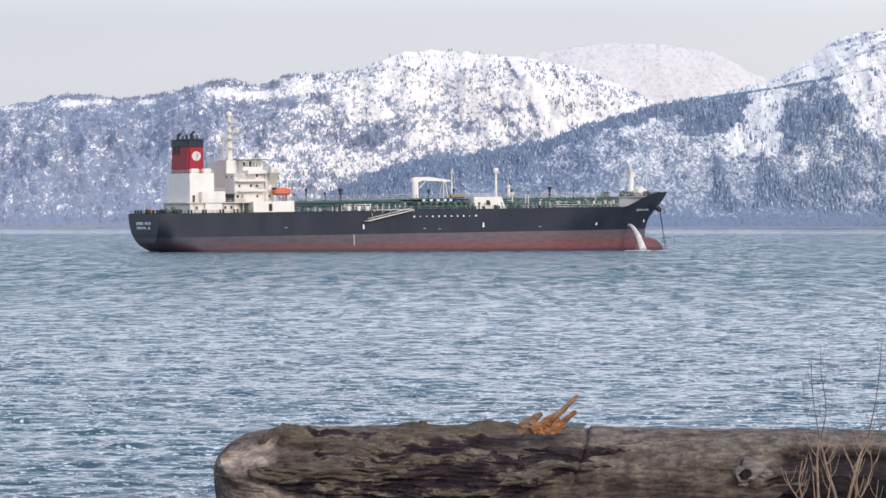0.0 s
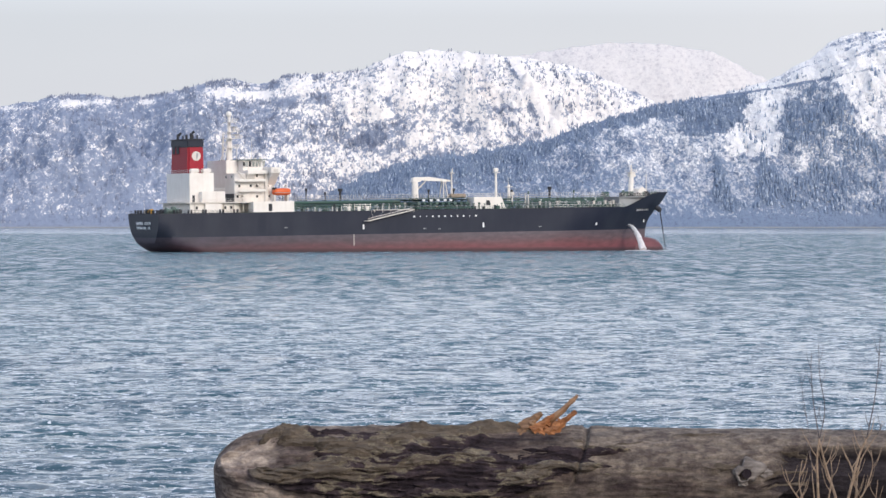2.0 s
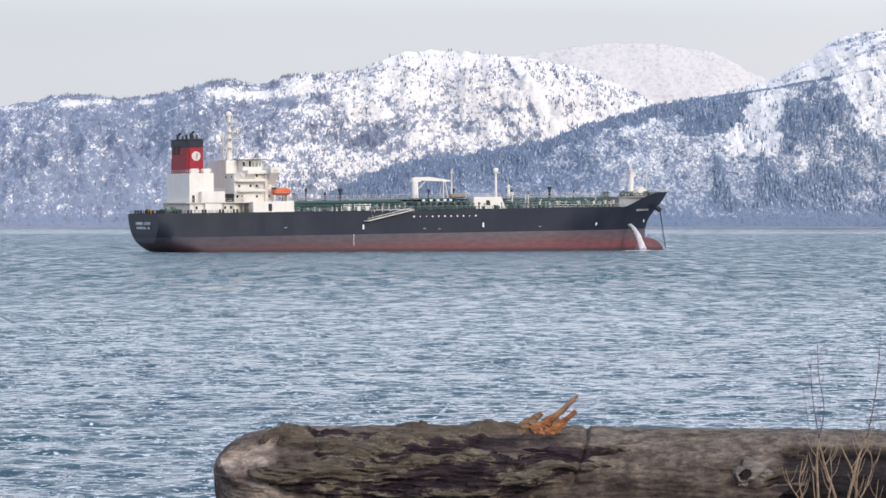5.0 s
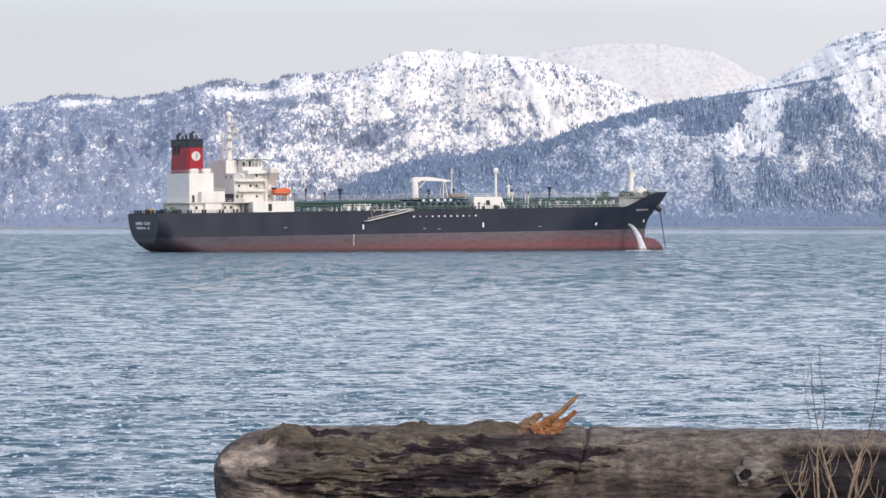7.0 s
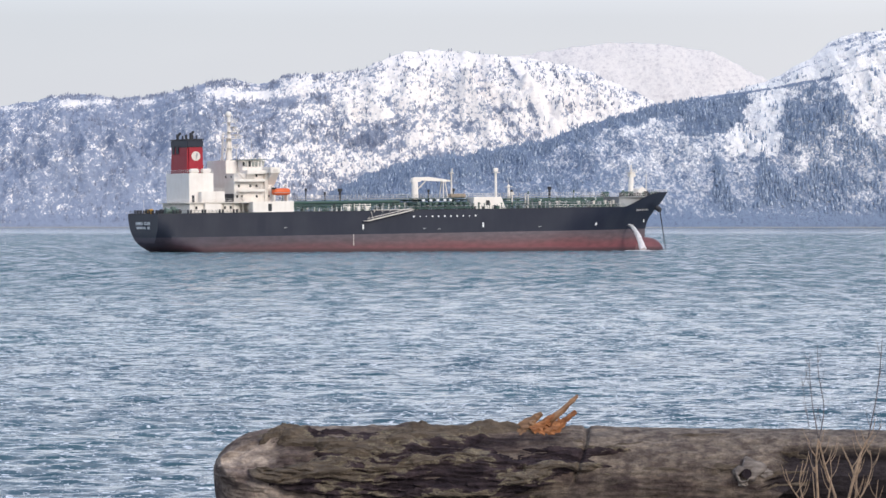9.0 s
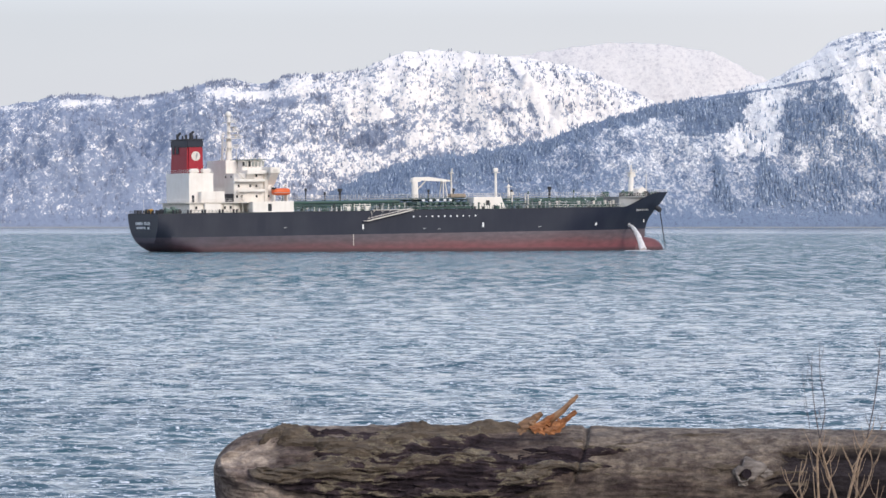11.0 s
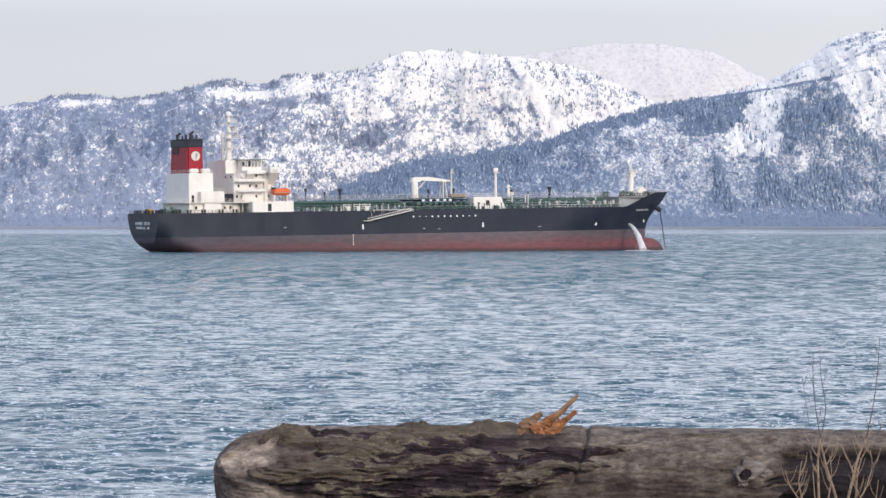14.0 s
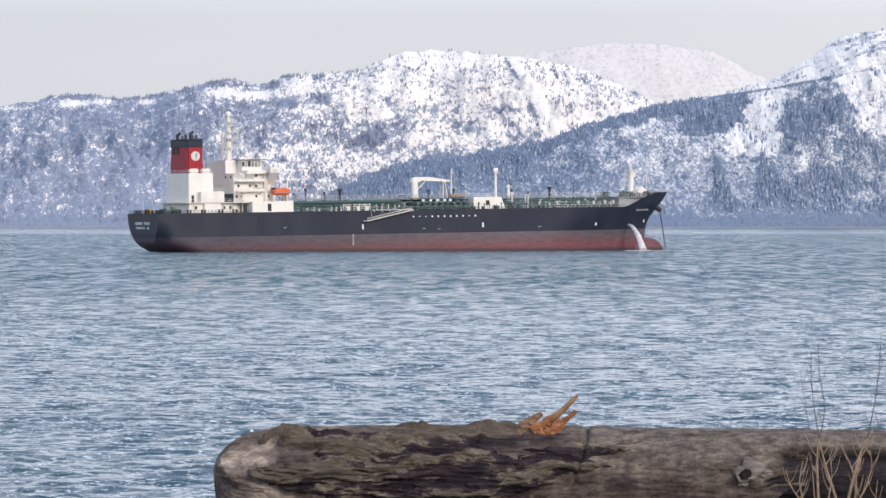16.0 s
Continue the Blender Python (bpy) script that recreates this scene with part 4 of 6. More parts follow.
    for x, y in ((4.0, -6.5), (4.0, 5.5), (8.0, -9.0)):
        bm = rod(BM(), (x, y - 1.6, D + 0.8), (x, y + 1.6, D + 0.8), 0.45, n=14)
        for k in (-1.7, 0, 1.7):
            rod(bm, (x, y + k - 0.08, D + 0.8), (x, y + k + 0.08, D + 0.8), 0.75, n=16)
        box(bm, x - 0.9, x + 0.9, y - 1.9, y + 1.9, D, D + 0.3)
        part("mooring_winch", bm, DARK, ship)
    part("machine_cover", box(BM(), 2.2, 3.8, -0.2, 2.0, D, D + 1.6, 0.35), YELLOW, ship, "yellow machine cover on the poop")
    for x, y in ((1.5, 9.5), (1.5, 7.5), (1.5, 4.2), (1.5, -3.0), (1.5, -6.5), (1.5, -10.0), (6.0, -12.3), (10.5, -12.8), (15.0, -13.4), (20.5, -13.9), (25.0, -14.3)):
        bm = box(BM(), x - 0.9, x + 0.9, y - 0.35, y + 0.35, D, D + 0.12)
        for k in (-0.5, 0.5):
            rod(bm, (x + k, y, D), (x + k, y, D + 1.3), 0.30, n=8)
        part("bollard", bm, DARK, ship)
    part("ensign_staff", rod(BM(), (0.5, 0.0, D), (0.3, 0.0, D + 4.5), 0.07, 0.04, n=6), CREAM, ship)


def ship_cargo_deck(ship):
    D = DECK - 0.12
    rng = random.Random(4)
    # catwalk on frames
    bm = box(BM(), 44, 159, -1.3, 1.3, 22.15, 22.4)
    part("catwalk", bm, GREY, ship, "long raised catwalk along the deck")
    for x in np.arange(46, 159, 7.5):
        bm = BM()
        for y in (-1.2, 1.2):
            rod(bm, (x, y, D), (x, y, 22.2), 0.16, n=6)
        rod(bm, (x, -1.2, 21.0), (x, 1.2, 21.0), 0.1, n=5)
        part("catwalk_trestle", bm, PALE_GREEN, ship)
    for y in (-1.25, 1.25):
        railing(ship, [(44, y, 22.4), (159, y, 22.4)], 1.1, mat=CREAM, name="catwalk_railing", step=1.9)
    # pipelines
    for y, z, r, mat in ((-2.6, 20.7, 0.36, GREEN), (-3.6, 20.7, 0.36, GREEN), (-4.6, 20.4, 0.30, PALE_GREEN), (-5.6, 20.2, 0.30, GREEN), (-2.6, 21.6, 0.25, GREEN),
                         (-3.7, 21.6, 0.22, PALE_GREEN), (2.8, 20.7, 0.36, GREEN), (4.0, 20.7, 0.36, GREEN), (-7.2, 19.6, 0.22, GREEN), (-8.4, 19.4, 0.2, GREEN), (-6.4, 21.3, 0.5, GREEN)):
        part("pipeline", rod(BM(), (45, y, z), (84 if r > 0.4 else 158, y, z), r, n=8), mat, ship)
    for x in np.arange(47.5, 158, 5.0):
        bm = BM()
        box(bm, x - 0.12, x + 0.12, -9.0, -2.0, 20.0, 20.2)
        for y in (-8.8, -6.4, -2.2):
            box(bm, x - 0.12, x + 0.12, y - 0.12, y + 0.12, D, 21.9 if y > -3 else 20.2)
        box(bm, x - 0.1, x + 0.1, -4.4, -2.0, 21.2, 21.35)
        part("pipe_support", bm, GREEN, ship)
    # tank hatches, valves and small fittings between the pipes and the side
    for x in np.arange(49, 158, 4.2):
        y = -10.2 + rng.uniform(-1.2, 1.2)
        bm = rod(BM(), (x, y, D), (x, y, D + 0.9 + rng.uniform(0, 0.5)), 0.6 + rng.uniform(0, 0.25), n=12)
        rod(bm, (x, y, D + 1.2), (x, y, D + 1.7), 0.12, n=6)
        part("tank_hatch", bm, rng.choice((GREEN, DARK, PALE_GREEN, GREEN)), ship)
    for k in range(120):
        x, y = 46 + 112 * (k + rng.random()) / 120, rng.uniform(-14.6, -7.5)
        h = rng.uniform(0.8, 2.4)
        bm = rod(BM(), (x, y, D), (x, y, D + h), rng.uniform(0.08, 0.2), n=6)
        rod(bm, (x - 0.3, y, D + h), (x + 0.3, y, D + h), 0.18, n=6)
        part("deck_valve", bm, rng.choice((CREAM, PALE_GREEN, GREEN, GREY, PALE_GREEN, DARK)), ship)
    for x0, x1, y, z in ((62, 83, -13.2, 19.5), (48, 60, -13.6, 19.3), (122, 157, -13.0, 19.6), (122, 150, -12.2, 20.3), (84, 108, -11.0, 19.7), (128, 158, -6.4, 21.2)):
        bm = rod(BM(), (x0, y, z), (x1, y, z), 0.08, n=6)
        for x in np.arange(x0, x1, 3.0):
            rod(bm, (x, y, D), (x, y, z), 0.07, n=5)
        part("deck_line", bm, GREY, ship)
    for side in (-1, 1):
        pts = [(x, side * (half_breadth(x, DECK) - 0.35), D) for x in np.linspace(44.5, 163, 36)]
        railing(ship, pts, 1.1, mat=PALE_GREEN, name="deck_railing", step=1.7)
    # vent risers on the catwalk line
    for x, h, r, mat in ((47.5, 3.2, 0.35, GREEN), (55.5, 3.4, 0.4, DARK), (62.0, 2.2, 0.35, DARK), (67.2, 3.2, 0.75, DARK), (98.0, 2.6, 0.4, DARK), (106.6, 2.8, 0.7, DARK),
                         (127.5, 2.2, 0.4, DARK), (141.2, 3.0, 0.7, DARK), (133.5, 1.6, 0.3, GREEN), (150, 1.8, 0.3, GREEN)):
        bm = rod(BM(), (x, 1.9, 19), (x, 1.9, 22.4 + h - 0.8), r * 0.55, n=8)
        rod(bm, (x, 1.9, 22.4 + h - 0.9), (x, 1.9, 22.4 + h), r, n=10)
        part("vent_riser", bm, mat, ship)
    # manifold amidships
    part("manifold_tray", box(BM(), 86, 106, -14.6, -10.6, D + 0.5, D + 0.9, 0.05), GREEN, ship)
    for k in range(9):
        x = 87.5 + k * 2.1
        bm = rod(BM(), (x, -3, 20.6), (x, -13.2, 20.6), 0.3, n=8)
        rod(bm, (x, -13.2, 20.6), (x, -13.5, 20.6), 0.52, n=12)
        rod(bm, (x, -11.4, D), (x, -11.4, 20.5), 0.15, n=6)
        part("manifold_pipe", bm, GREEN if k % 3 else PALE_GREEN, ship)
    part("manifold_platform", box(BM(), 84, 108, -6.2, -2.0, 22.0, 22.2), GREEN, ship)
    railing(ship, [(84, -6.1, 22.2), (108, -6.1, 22.2)], 1.0, mat=PALE_GREEN, name="platform_railing", step=2.0)
    # hose crane and its rest
    crane = part("hose_crane", rod(BM(), (92.4, 0, D), (92.4, 0, 27.6), 1.15, 1.0, n=14), WHITE, ship, "white hose-handling crane with a level jib")
    part("crane_head", prism(BM(), [(91.2, 27.4), (93.8, 27.4), (95.6, 28.5), (93.0, 29.0), (91.4, 28.7)], -0.9, 0.9), WHITE, crane)
    part("jib", prism(BM(), [(93.4, 28.0), (93.8, 28.9), (97.0, 29.0), (104.9, 27.9), (104.9, 27.4), (97.0, 27.7)], -0.5, 0.5), WHITE, crane)
    part("jib_ram", rod(BM(), (93.3, 0, 25.0), (96.4, 0, 27.9), 0.2, n=8), CREAM, crane)
    bm = BM()
    for y in (-1.5, 1.5):
        rod(bm, (101.6, y, 22.2), (102.1, y * 0.5, 27.4), 0.18, n=6)
        rod(bm, (103.2, y, 22.2), (102.7, y * 0.5, 27.4), 0.18, n=6)
    box(bm, 101.8, 103.0, -0.9, 0.9, 27.2, 27.5)
    part("crane_rest", bm, CREAM, ship)
    bm = rod(BM(), (104.8, -1.0, 22.2), (104.8, -1.0, 30.6), 0.36, 0.24, n=8)
    box(bm, 104.1, 105.5, -1.6, -0.4, 30.0, 30.2)
    rod(bm, (105.1, -1.0, 30.2), (105.1, -1.0, 31.6), 0.2, n=6)
    part("light_post", bm, CREAM, ship, "pale deck light post")
    part("rest_platform", box(BM(), 104.2, 109.4, -2.0, 1.5, 22.4, 23.5, 0.1), RUST, ship)
    # deck store with its mast
    store = part("deck_store", prism(BM(), [(108.6, D), (120.0, D), (118.3, 22.4), (108.6, 22.4)], -9.5, -4.5), WHITE, ship, "small white house on the cargo deck")
    part("door", box(BM(), 112.9, 114.2, -9.56, -9.4, 19.7, 21.3, 0.02), DARK, store, "dark doorway")
    railing(ship, [(108.8, -9.2, 22.4), (118.2, -9.2, 22.4)], 0.9, mat=CREAM, name="store_railing")
    bm = rod(BM(), (121.0, 0, D), (121.0, 0, 30.2), 0.5, 0.36, n=10)
    box(bm, 120.0, 122.0, -0.9, 0.9, 30.0, 30.2)
    box(bm, 120.3, 121.7, -0.6, 0.6, 30.4, 31.6, 0.1)
    part("vent_mast", bm, WHITE, ship, "white mast with a boxed head")
    bm = rod(BM(), (125.3, -0.5, D), (125.3, -0.5, 26.2), 0.62, 0.4, n=10)
    box(bm, 124.3, 126.3, -1.4, 0.4, 25.4, 25.6)
    for dx in (-1.0, 1.8):
        rod(bm, (125.3 + dx, -0.5, D), (125.3, -0.5, 24.0), 0.14, n=6)
    rod(bm, (125.3, -0.5, 26.2), (125.0, -0.5, 29.0), 0.06, n=5)
    part("king_post", bm, WHITE, ship)
    for dx in (-0.4, 0.6):
        part("vent_pipe", rod(BM(), (129.0 + dx, -6, D), (129.0 + dx, -6, 22.9), 0.2, n=8), CREAM, ship)
    # white caps on the manifold platform, a hose rack and stub posts at the deck edge
    for x in (91.7, 94.3, 96.7, 99.2, 101.2):
        part("manifold_cap", box(BM(), x - 0.45, x + 0.45, -8.2, -7.6, 21.2, 21.9, 0.08), LETTER, ship)
        part("cap_stand", rod(BM(), (x, -7.9, D), (x, -7.9, 21.2), 0.12, n=6), GREEN, ship)
    bm = BM()
    for z in (19.2, 19.9, 20.5):
        rod(bm, (61.8, -13.0, z), (71.2, -13.0, z), 0.09, n=6)
    for x in np.arange(62.0, 71.5, 1.8):
        rod(bm, (x, -13.0, D), (x, -13.0, 20.9), 0.10, n=6)
    part("hose_rack", bm, WHITE, ship, "white pipe hose rack")
    for x in (63.4, 66.8, 69.6):
        part("rack_box", box(BM(), x - 0.6, x + 0.6, -13.9, -13.2, D, D + 1.2 + 0.3 * (x % 2), 0.08), WHITE, ship)
    for x, h in ((72.7, 2.1), (74.5, 1.8), (76.8, 2.2), (79.0, 1.9), (51.5, 1.6), (53.2, 1.2), (57.4, 1.7), (59.0, 1.5), (60.6, 1.8)):
        bm = rod(BM(), (x, -14.3, D), (x, -14.3, D + h), 0.16, 0.10, n=8)
        rod(bm, (x, -14.3, D), (x, -14.3, D + 0.4), 0.32, n=8)
        part("stub_post", bm, WHITE, ship)
    for x, w, h in ((149.4, 1.2, 0.5), (151.4, 0.8, 0.9), (153.4, 1.4, 0.5), (155.6, 0.7, 1.0), (157.2, 0.9, 0.7), (158.6, 0.7, 1.1), (146.0, 0.9, 0.8), (138.2, 0.8, 0.9), (132.0, 0.7, 1.0)):
        part("deck_locker", box(BM(), x - w / 2, x + w / 2, -9.8, -8.8, 19.6, 20.0 + h * 0.8, 0.08), GREY if w > 1 else CREAM, ship)
        part("locker_stand", box(BM(), x - w / 3, x + w / 3, -9.6, -9.0, D, 19.6), GREEN, ship)
    edge = [(x, -(half_breadth(x, DECK) - 0.6), D) for x in np.linspace(133, 160, 10)]
    railing(ship, edge, 1.2, mat=WHITE, name="white_edge_railing", step=1.3)
    bm = rod(BM(), (122.9, -8.0, D), (122.9, -8.0, 22.8), 0.24, n=8)
    box(bm, 122.4, 123.4, -8.5, -7.5, 22.8, 23.9, 0.1)
    part("vent_post", bm, CREAM, ship)
    # pipe runs with valve wheels ahead of the deck store
    for y, z, rr in ((-7.9, 20.5, 0.34), (-9.2, 19.9, 0.30), (-6.6, 21.0, 0.34), (-10.6, 19.3, 0.28)):
        run = part("fore_pipe_run", rod(BM(), (131, y, z), (156, y, z), rr, n=10), GREEN, ship)
        for k in range(7):
            x = 132.2 + 3.4 * k + rng.uniform(-0.9, 0.9)
            bm = rod(BM(), (x, y - 0.1, z), (x, y - 0.1, z + 0.75), 0.12, n=6)
            rod(bm, (x, y - 0.1, z + 0.7), (x, y - 0.1, z + 0.8), 0.38, n=10)
            part("valve_wheel", bm, rng.choice((LETTER, DARK, GREEN, DARK)), run)
        for x in (133.0, 139.4, 146.1, 153.0):
            part("pipe_leg", box(BM(), x - 0.14, x + 0.14, y - 0.2, y + 0.2, D, z), GREEN, run)
    # forecastle
    bm = rod(BM(), (169.8, 0, 21.9), (170.2, 0, 29.6), 0.92, 0.78, n=12)
    box(bm, 169.2, 171.3, -1.0, 1.0, 28.2, 29.5, 0.15)
    mast = part("foremast", bm, WHITE, ship, "stout white foremast")
    part("mast_platform", box(BM(), 168.9, 171.4, -1.4, 1.4, 29.6, 29.8), WHITE, mast)
    part("mast_light", rod(BM(), (170.2, 0, 29.8), (170.2, 0, 32.2), 0.35, 0.2, n=8), CREAM, mast)
    railing(mast, [(168.9, -1.4, 29.8), (171.4, -1.4, 29.8), (171.4, 1.4, 29.8)], 0.9, name="platform_railing", step=0.9)
    for x, y in ((173.5, -3.0), (173.5, 3.0), (164.6, -6.0), (167.0, -3.5), (163.0, 5.0)):
        bm = rod(BM(), (x, y - 1.4, 22.8), (x, y + 1.4, 22.8), 0.5, n=12)
        for k in (-1.5, 0, 1.5):
            rod(bm, (x, y + k - 0.08, 22.8), (x, y + k + 0.08, 22.8), 0.75, n=14)
        box(bm, x - 0.9, x + 0.9, y - 1.7, y + 1.7, 21.9, 22.2)
        box(bm, x + 0.3, x + 1.3, y + 0.4, y + 1.2, 22.2, 23.3)
        part("windlass", bm, DARK if x > 170 else GREEN, ship)
    part("bow_locker", prism(BM(), [(171.2, 21.9), (175.4, 21.9), (174.8, 23.6), (173.2, 25.0), (171.6, 24.2)], -2.2, 2.2), WHITE, ship)
    part("bow_staff", rod(BM(), (175.5, 0, 21.9), (175.7, 0, 29.0), 0.20, 0.10, n=6), CREAM, ship)
    for x, y in ((160.5, -10.5), (162.5, -8), (164.0, -10.0), (167.0, -7.0), (168.0, -8.5), (177.6, -2.0), (179.0, -1.5), (180.2, -0.5)):
        bm = box(BM(), x - 0.4, x + 1.2, y - 0.4, y + 0.4, 21.9, 22.0)
        rod(bm, (x, y, 21.9), (x, y, 23.2), 0.3, n=8)
        rod(bm, (x + 0.8, y, 21.9), (x + 0.8, y, 23.0), 0.3, n=8)
        part("bollard", bm, DARK, ship)
    for side in (-1, 1):
        pts = [(x, side * max(half_breadth(x, rail_z(x)) - 0.1, 0.05), rail_z(x) - 0.05) for x in np.linspace(173.5, 183.2, 8)]
        railing(ship, pts, 0.9, mat=CREAM, name="bow_railing", step=1.2)
    for x, y, h, r in ((162.0, -9.5, 1.6, 0.5), (166.0, -8.0, 1.2, 0.4), (171.0, -6.0, 1.0, 0.35), (176.0, -2.6, 1.1, 0.35), (178.2, -1.0, 1.3, 0.3)):
        bm = rod(BM(), (x, y, 21.9), (x, y, 21.9 + h), r * 0.6, n=8)
        rod(bm, (x - 0.1, y, 21.9 + h - 0.2), (x + 0.5, y - 0.3, 21.9 + h + 0.2), r, n=8)
        part("cowl_vent", bm, PALE_GREEN, ship)
    railing(ship, [(159.2, -12.2, 21.9), (166.5, -11.6, 21.9), (171, -9.0, 21.9)], 1.1, mat=CREAM, name="forecastle_railing", step=1.2)
    railing(ship, [(159.2, 12.2, 21.9), (159.2, -12.2, 21.9)], 1.1, mat=CREAM, name="forecastle_railing", step=1.2)


def ship_side(ship):
    # marks painted on the plating, each laid on the side
    for x in (67.2, 108.7, 149.7):
        y = -half_breadth(x, 13.4) - 0.04
        q = -half_breadth(x + 0.6, 13.4) - 0.04
        bm = prism(BM(), [(x, 12.7), (x + 0.4, 13.1), (x + 0.25, 13.3), (x + 0.25, 14.3), (x - 0.25, 14.3), (x - 0.25, 13.3), (x - 0.4, 13.1)], min(y, q) - 0.04, max(y, q) + 0.04)
        part("tug_mark", bm, LETTER, ship)
    for k in range(11):
        x = 84.6 + k * 2.15
        s = 0.30 if k in (1, 2, 9) else 0.50
        part("hull_mark", box(BM(), x - s / 2, x + s / 2, -16.08, -16.0, 16.5 - s / 2, 16.5 + s / 2), LETTER, ship)
    for z in np.arange(7.9, 11.2, 0.5):
        part("draught_mark", box(BM(), 63.76, 64.04, -16.07, -15.98, z, z + 0.30), CREAM, ship)
    y = -half_breadth(173.2, 14.0)
    part("bow_mark", box(BM(), 173.05, 173.35, y - 0.25, y + 0.05, 13.4, 14.3), LETTER, ship)
    for x, z in ((41.0, 13.6), (88.2, 12.6), (93.4, 12.4), (128.7, 12.6)):
        part("scupper", box(BM(), x - 0.5, x + 0.5, -16.08, -15.98, z, z + 0.22), GREY, ship)
    # stowed accommodation ladder
    a, b = Vector((68.6, -16.45, 15.4)), Vector((83.6, -16.45, 18.5))
    up = Vector((0, 0, 0.75))
    bm = BM()
    for k in range(2):
        off = Vector((0, -0.7 * k, 0))
        rod(bm, a + off, b + off, 0.16, n=6)
        rod(bm, a + off + up, b + off + up, 0.07, n=5)
    for k in range(26):
        p = a.lerp(b, k / 25)
        box(bm, p.x - 0.2, p.x + 0.2, p.y - 0.75, p.y + 0.05, p.z - 0.05, p.z + 0.08)
        rod(bm, p, p + up, 0.04, n=4)
    box(bm, a.x - 1.4, a.x, -17.3, -16.2, a.z - 0.1, a.z + 0.1)
    rod(bm, (76.5, -15.9, 18.6), (76.5, -16.9, 18.6), 0.09, n=5)
    rod(bm, (70.0, -16.0, 18.4), (70.4, -16.5, 15.8), 0.05, n=4)
    part("accommodation_ladder", bm, CREAM, ship, "pale stowed gangway slung down the hull side")
    bm = rod(BM(), (70.5, -16.2, 18.75), (84.5, -16.2, 18.75), 0.13, n=6)
    for x in np.arange(71.0, 84.6, 2.7):
        rod(bm, (x, -16.2, 18.0), (x, -16.2, 18.75), 0.07, n=5)
    part("gangway_rail", bm, CREAM, ship)
    for x, z in ((72.0, 16.1), (78.0, 17.3)):
        part("gangway_wire", rod(BM(), (x, -16.5, z), (x + 2.6, -16.2, 18.7), 0.05, n=5), GREY, ship)
    # anchor pocket, anchor chain and bow name
    part("hawse_pipe", rod(BM(), (177.6, -3.0, 18.3), (178.6, -3.9, 17.2), 0.9, 0.8, n=14), DARK, ship)
    for words, high, wide, y, z in (("EMPIRE", 0.92, 6.2, 3.3, 15.1), ("STATE", 0.92, 5.2, -3.6, 15.1), ("WILMINGTON,", 0.80, 8.2, 1.9, 13.8), ("DE", 0.80, 2.0, -4.6, 13.8)):
        lettering(ship, words, high, wide, Matrix.Translation((rake(z + 0.5) - 0.08, y, z)) @ ASTERN)
    for y in (1.0, 0.3, -0.4, -1.1):
        part("stern_mark", box(BM(), 0.50, 0.60, y - 0.25, y + 0.25, 12.5, 12.8), GREY, ship)
    for x in np.arange(167.2, 173.4, 1.0):
        y = -half_breadth(x, 17.6)
        q = -half_breadth(x + 0.5, 17.6)
        bm = BM()
        m = [bm.verts.new(c) for c in ((x, y - 0.06, 17.2), (x + 0.5, q - 0.06, 17.2), (x + 0.55, q - 0.16, 17.75), (x + 0.05, y - 0.16, 17.75))]
        bm.faces.new(m)
        bmesh.ops.solidify(bm, geom=bm.faces[:], thickness=0.04)
        part("bow_name_bar", bm, LETTER, ship)
    bm = rod(BM(), (178.4, -3.3, 18.3), (178.5, -3.9, 17.0), 0.28, n=8)
    rod(bm, (177.7, -3.8, 17.5), (178.5, -4.0, 16.9), 0.26, 0.34, n=8)
    rod(bm, (178.5, -4.0, 16.9), (179.2, -3.6, 17.5), 0.34, 0.26, n=8)
    part("anchor", bm, DARK, ship, "dark stockless anchor in the hawse")
    chain = part("anchor_chain", rod(BM(), (178.6, -3.4, 17.0), (178.8, -3.6, 17.7), 0.28, n=8), DARK, ship, "taut dark anchor chain down to the water")
    link = BM()
    for k in range(12):
        one, two = 2 * math.pi * k / 12, 2 * math.pi * (k + 1) / 12
        rod(link, (0.17 * math.cos(one), 0, 0.34 * math.sin(one)), (0.17 * math.cos(two), 0, 0.34 * math.sin(two)), 0.075, n=5)
    first = part("link", link, DARK, chain)
    top, foot = Vector((178.7, -3.5, 17.1)), Vector((180.7, -3.8, 3.2))
    lean = (top - foot).to_track_quat("Z", "Y").to_matrix().to_4x4()
    for k in range(29):
        ob = first if k == 0 else first.copy()
        if k:
            scene.collection.objects.link(ob)
        ob.matrix_basis = Matrix.Translation(top.lerp(foot, k / 28)) @ lean @ pose(0, 0, 0, 0, 0, 90 * (k % 2))


def build_ship():
    ship = tagged(new("tanker_ship"), "black and red product tanker with white superstructure, anchored in the bay", "ship")
    ship_hull(ship)
    ship_aft(ship)
    ship_cargo_deck(ship)
    ship_side(ship)
    return ship


SHIP_POSE = pose(-92.3, 1221.0, -6.8, 0, -0.84, 25.0)
TANKER = build_ship()
TANKER.matrix_basis = SHIP_POSE


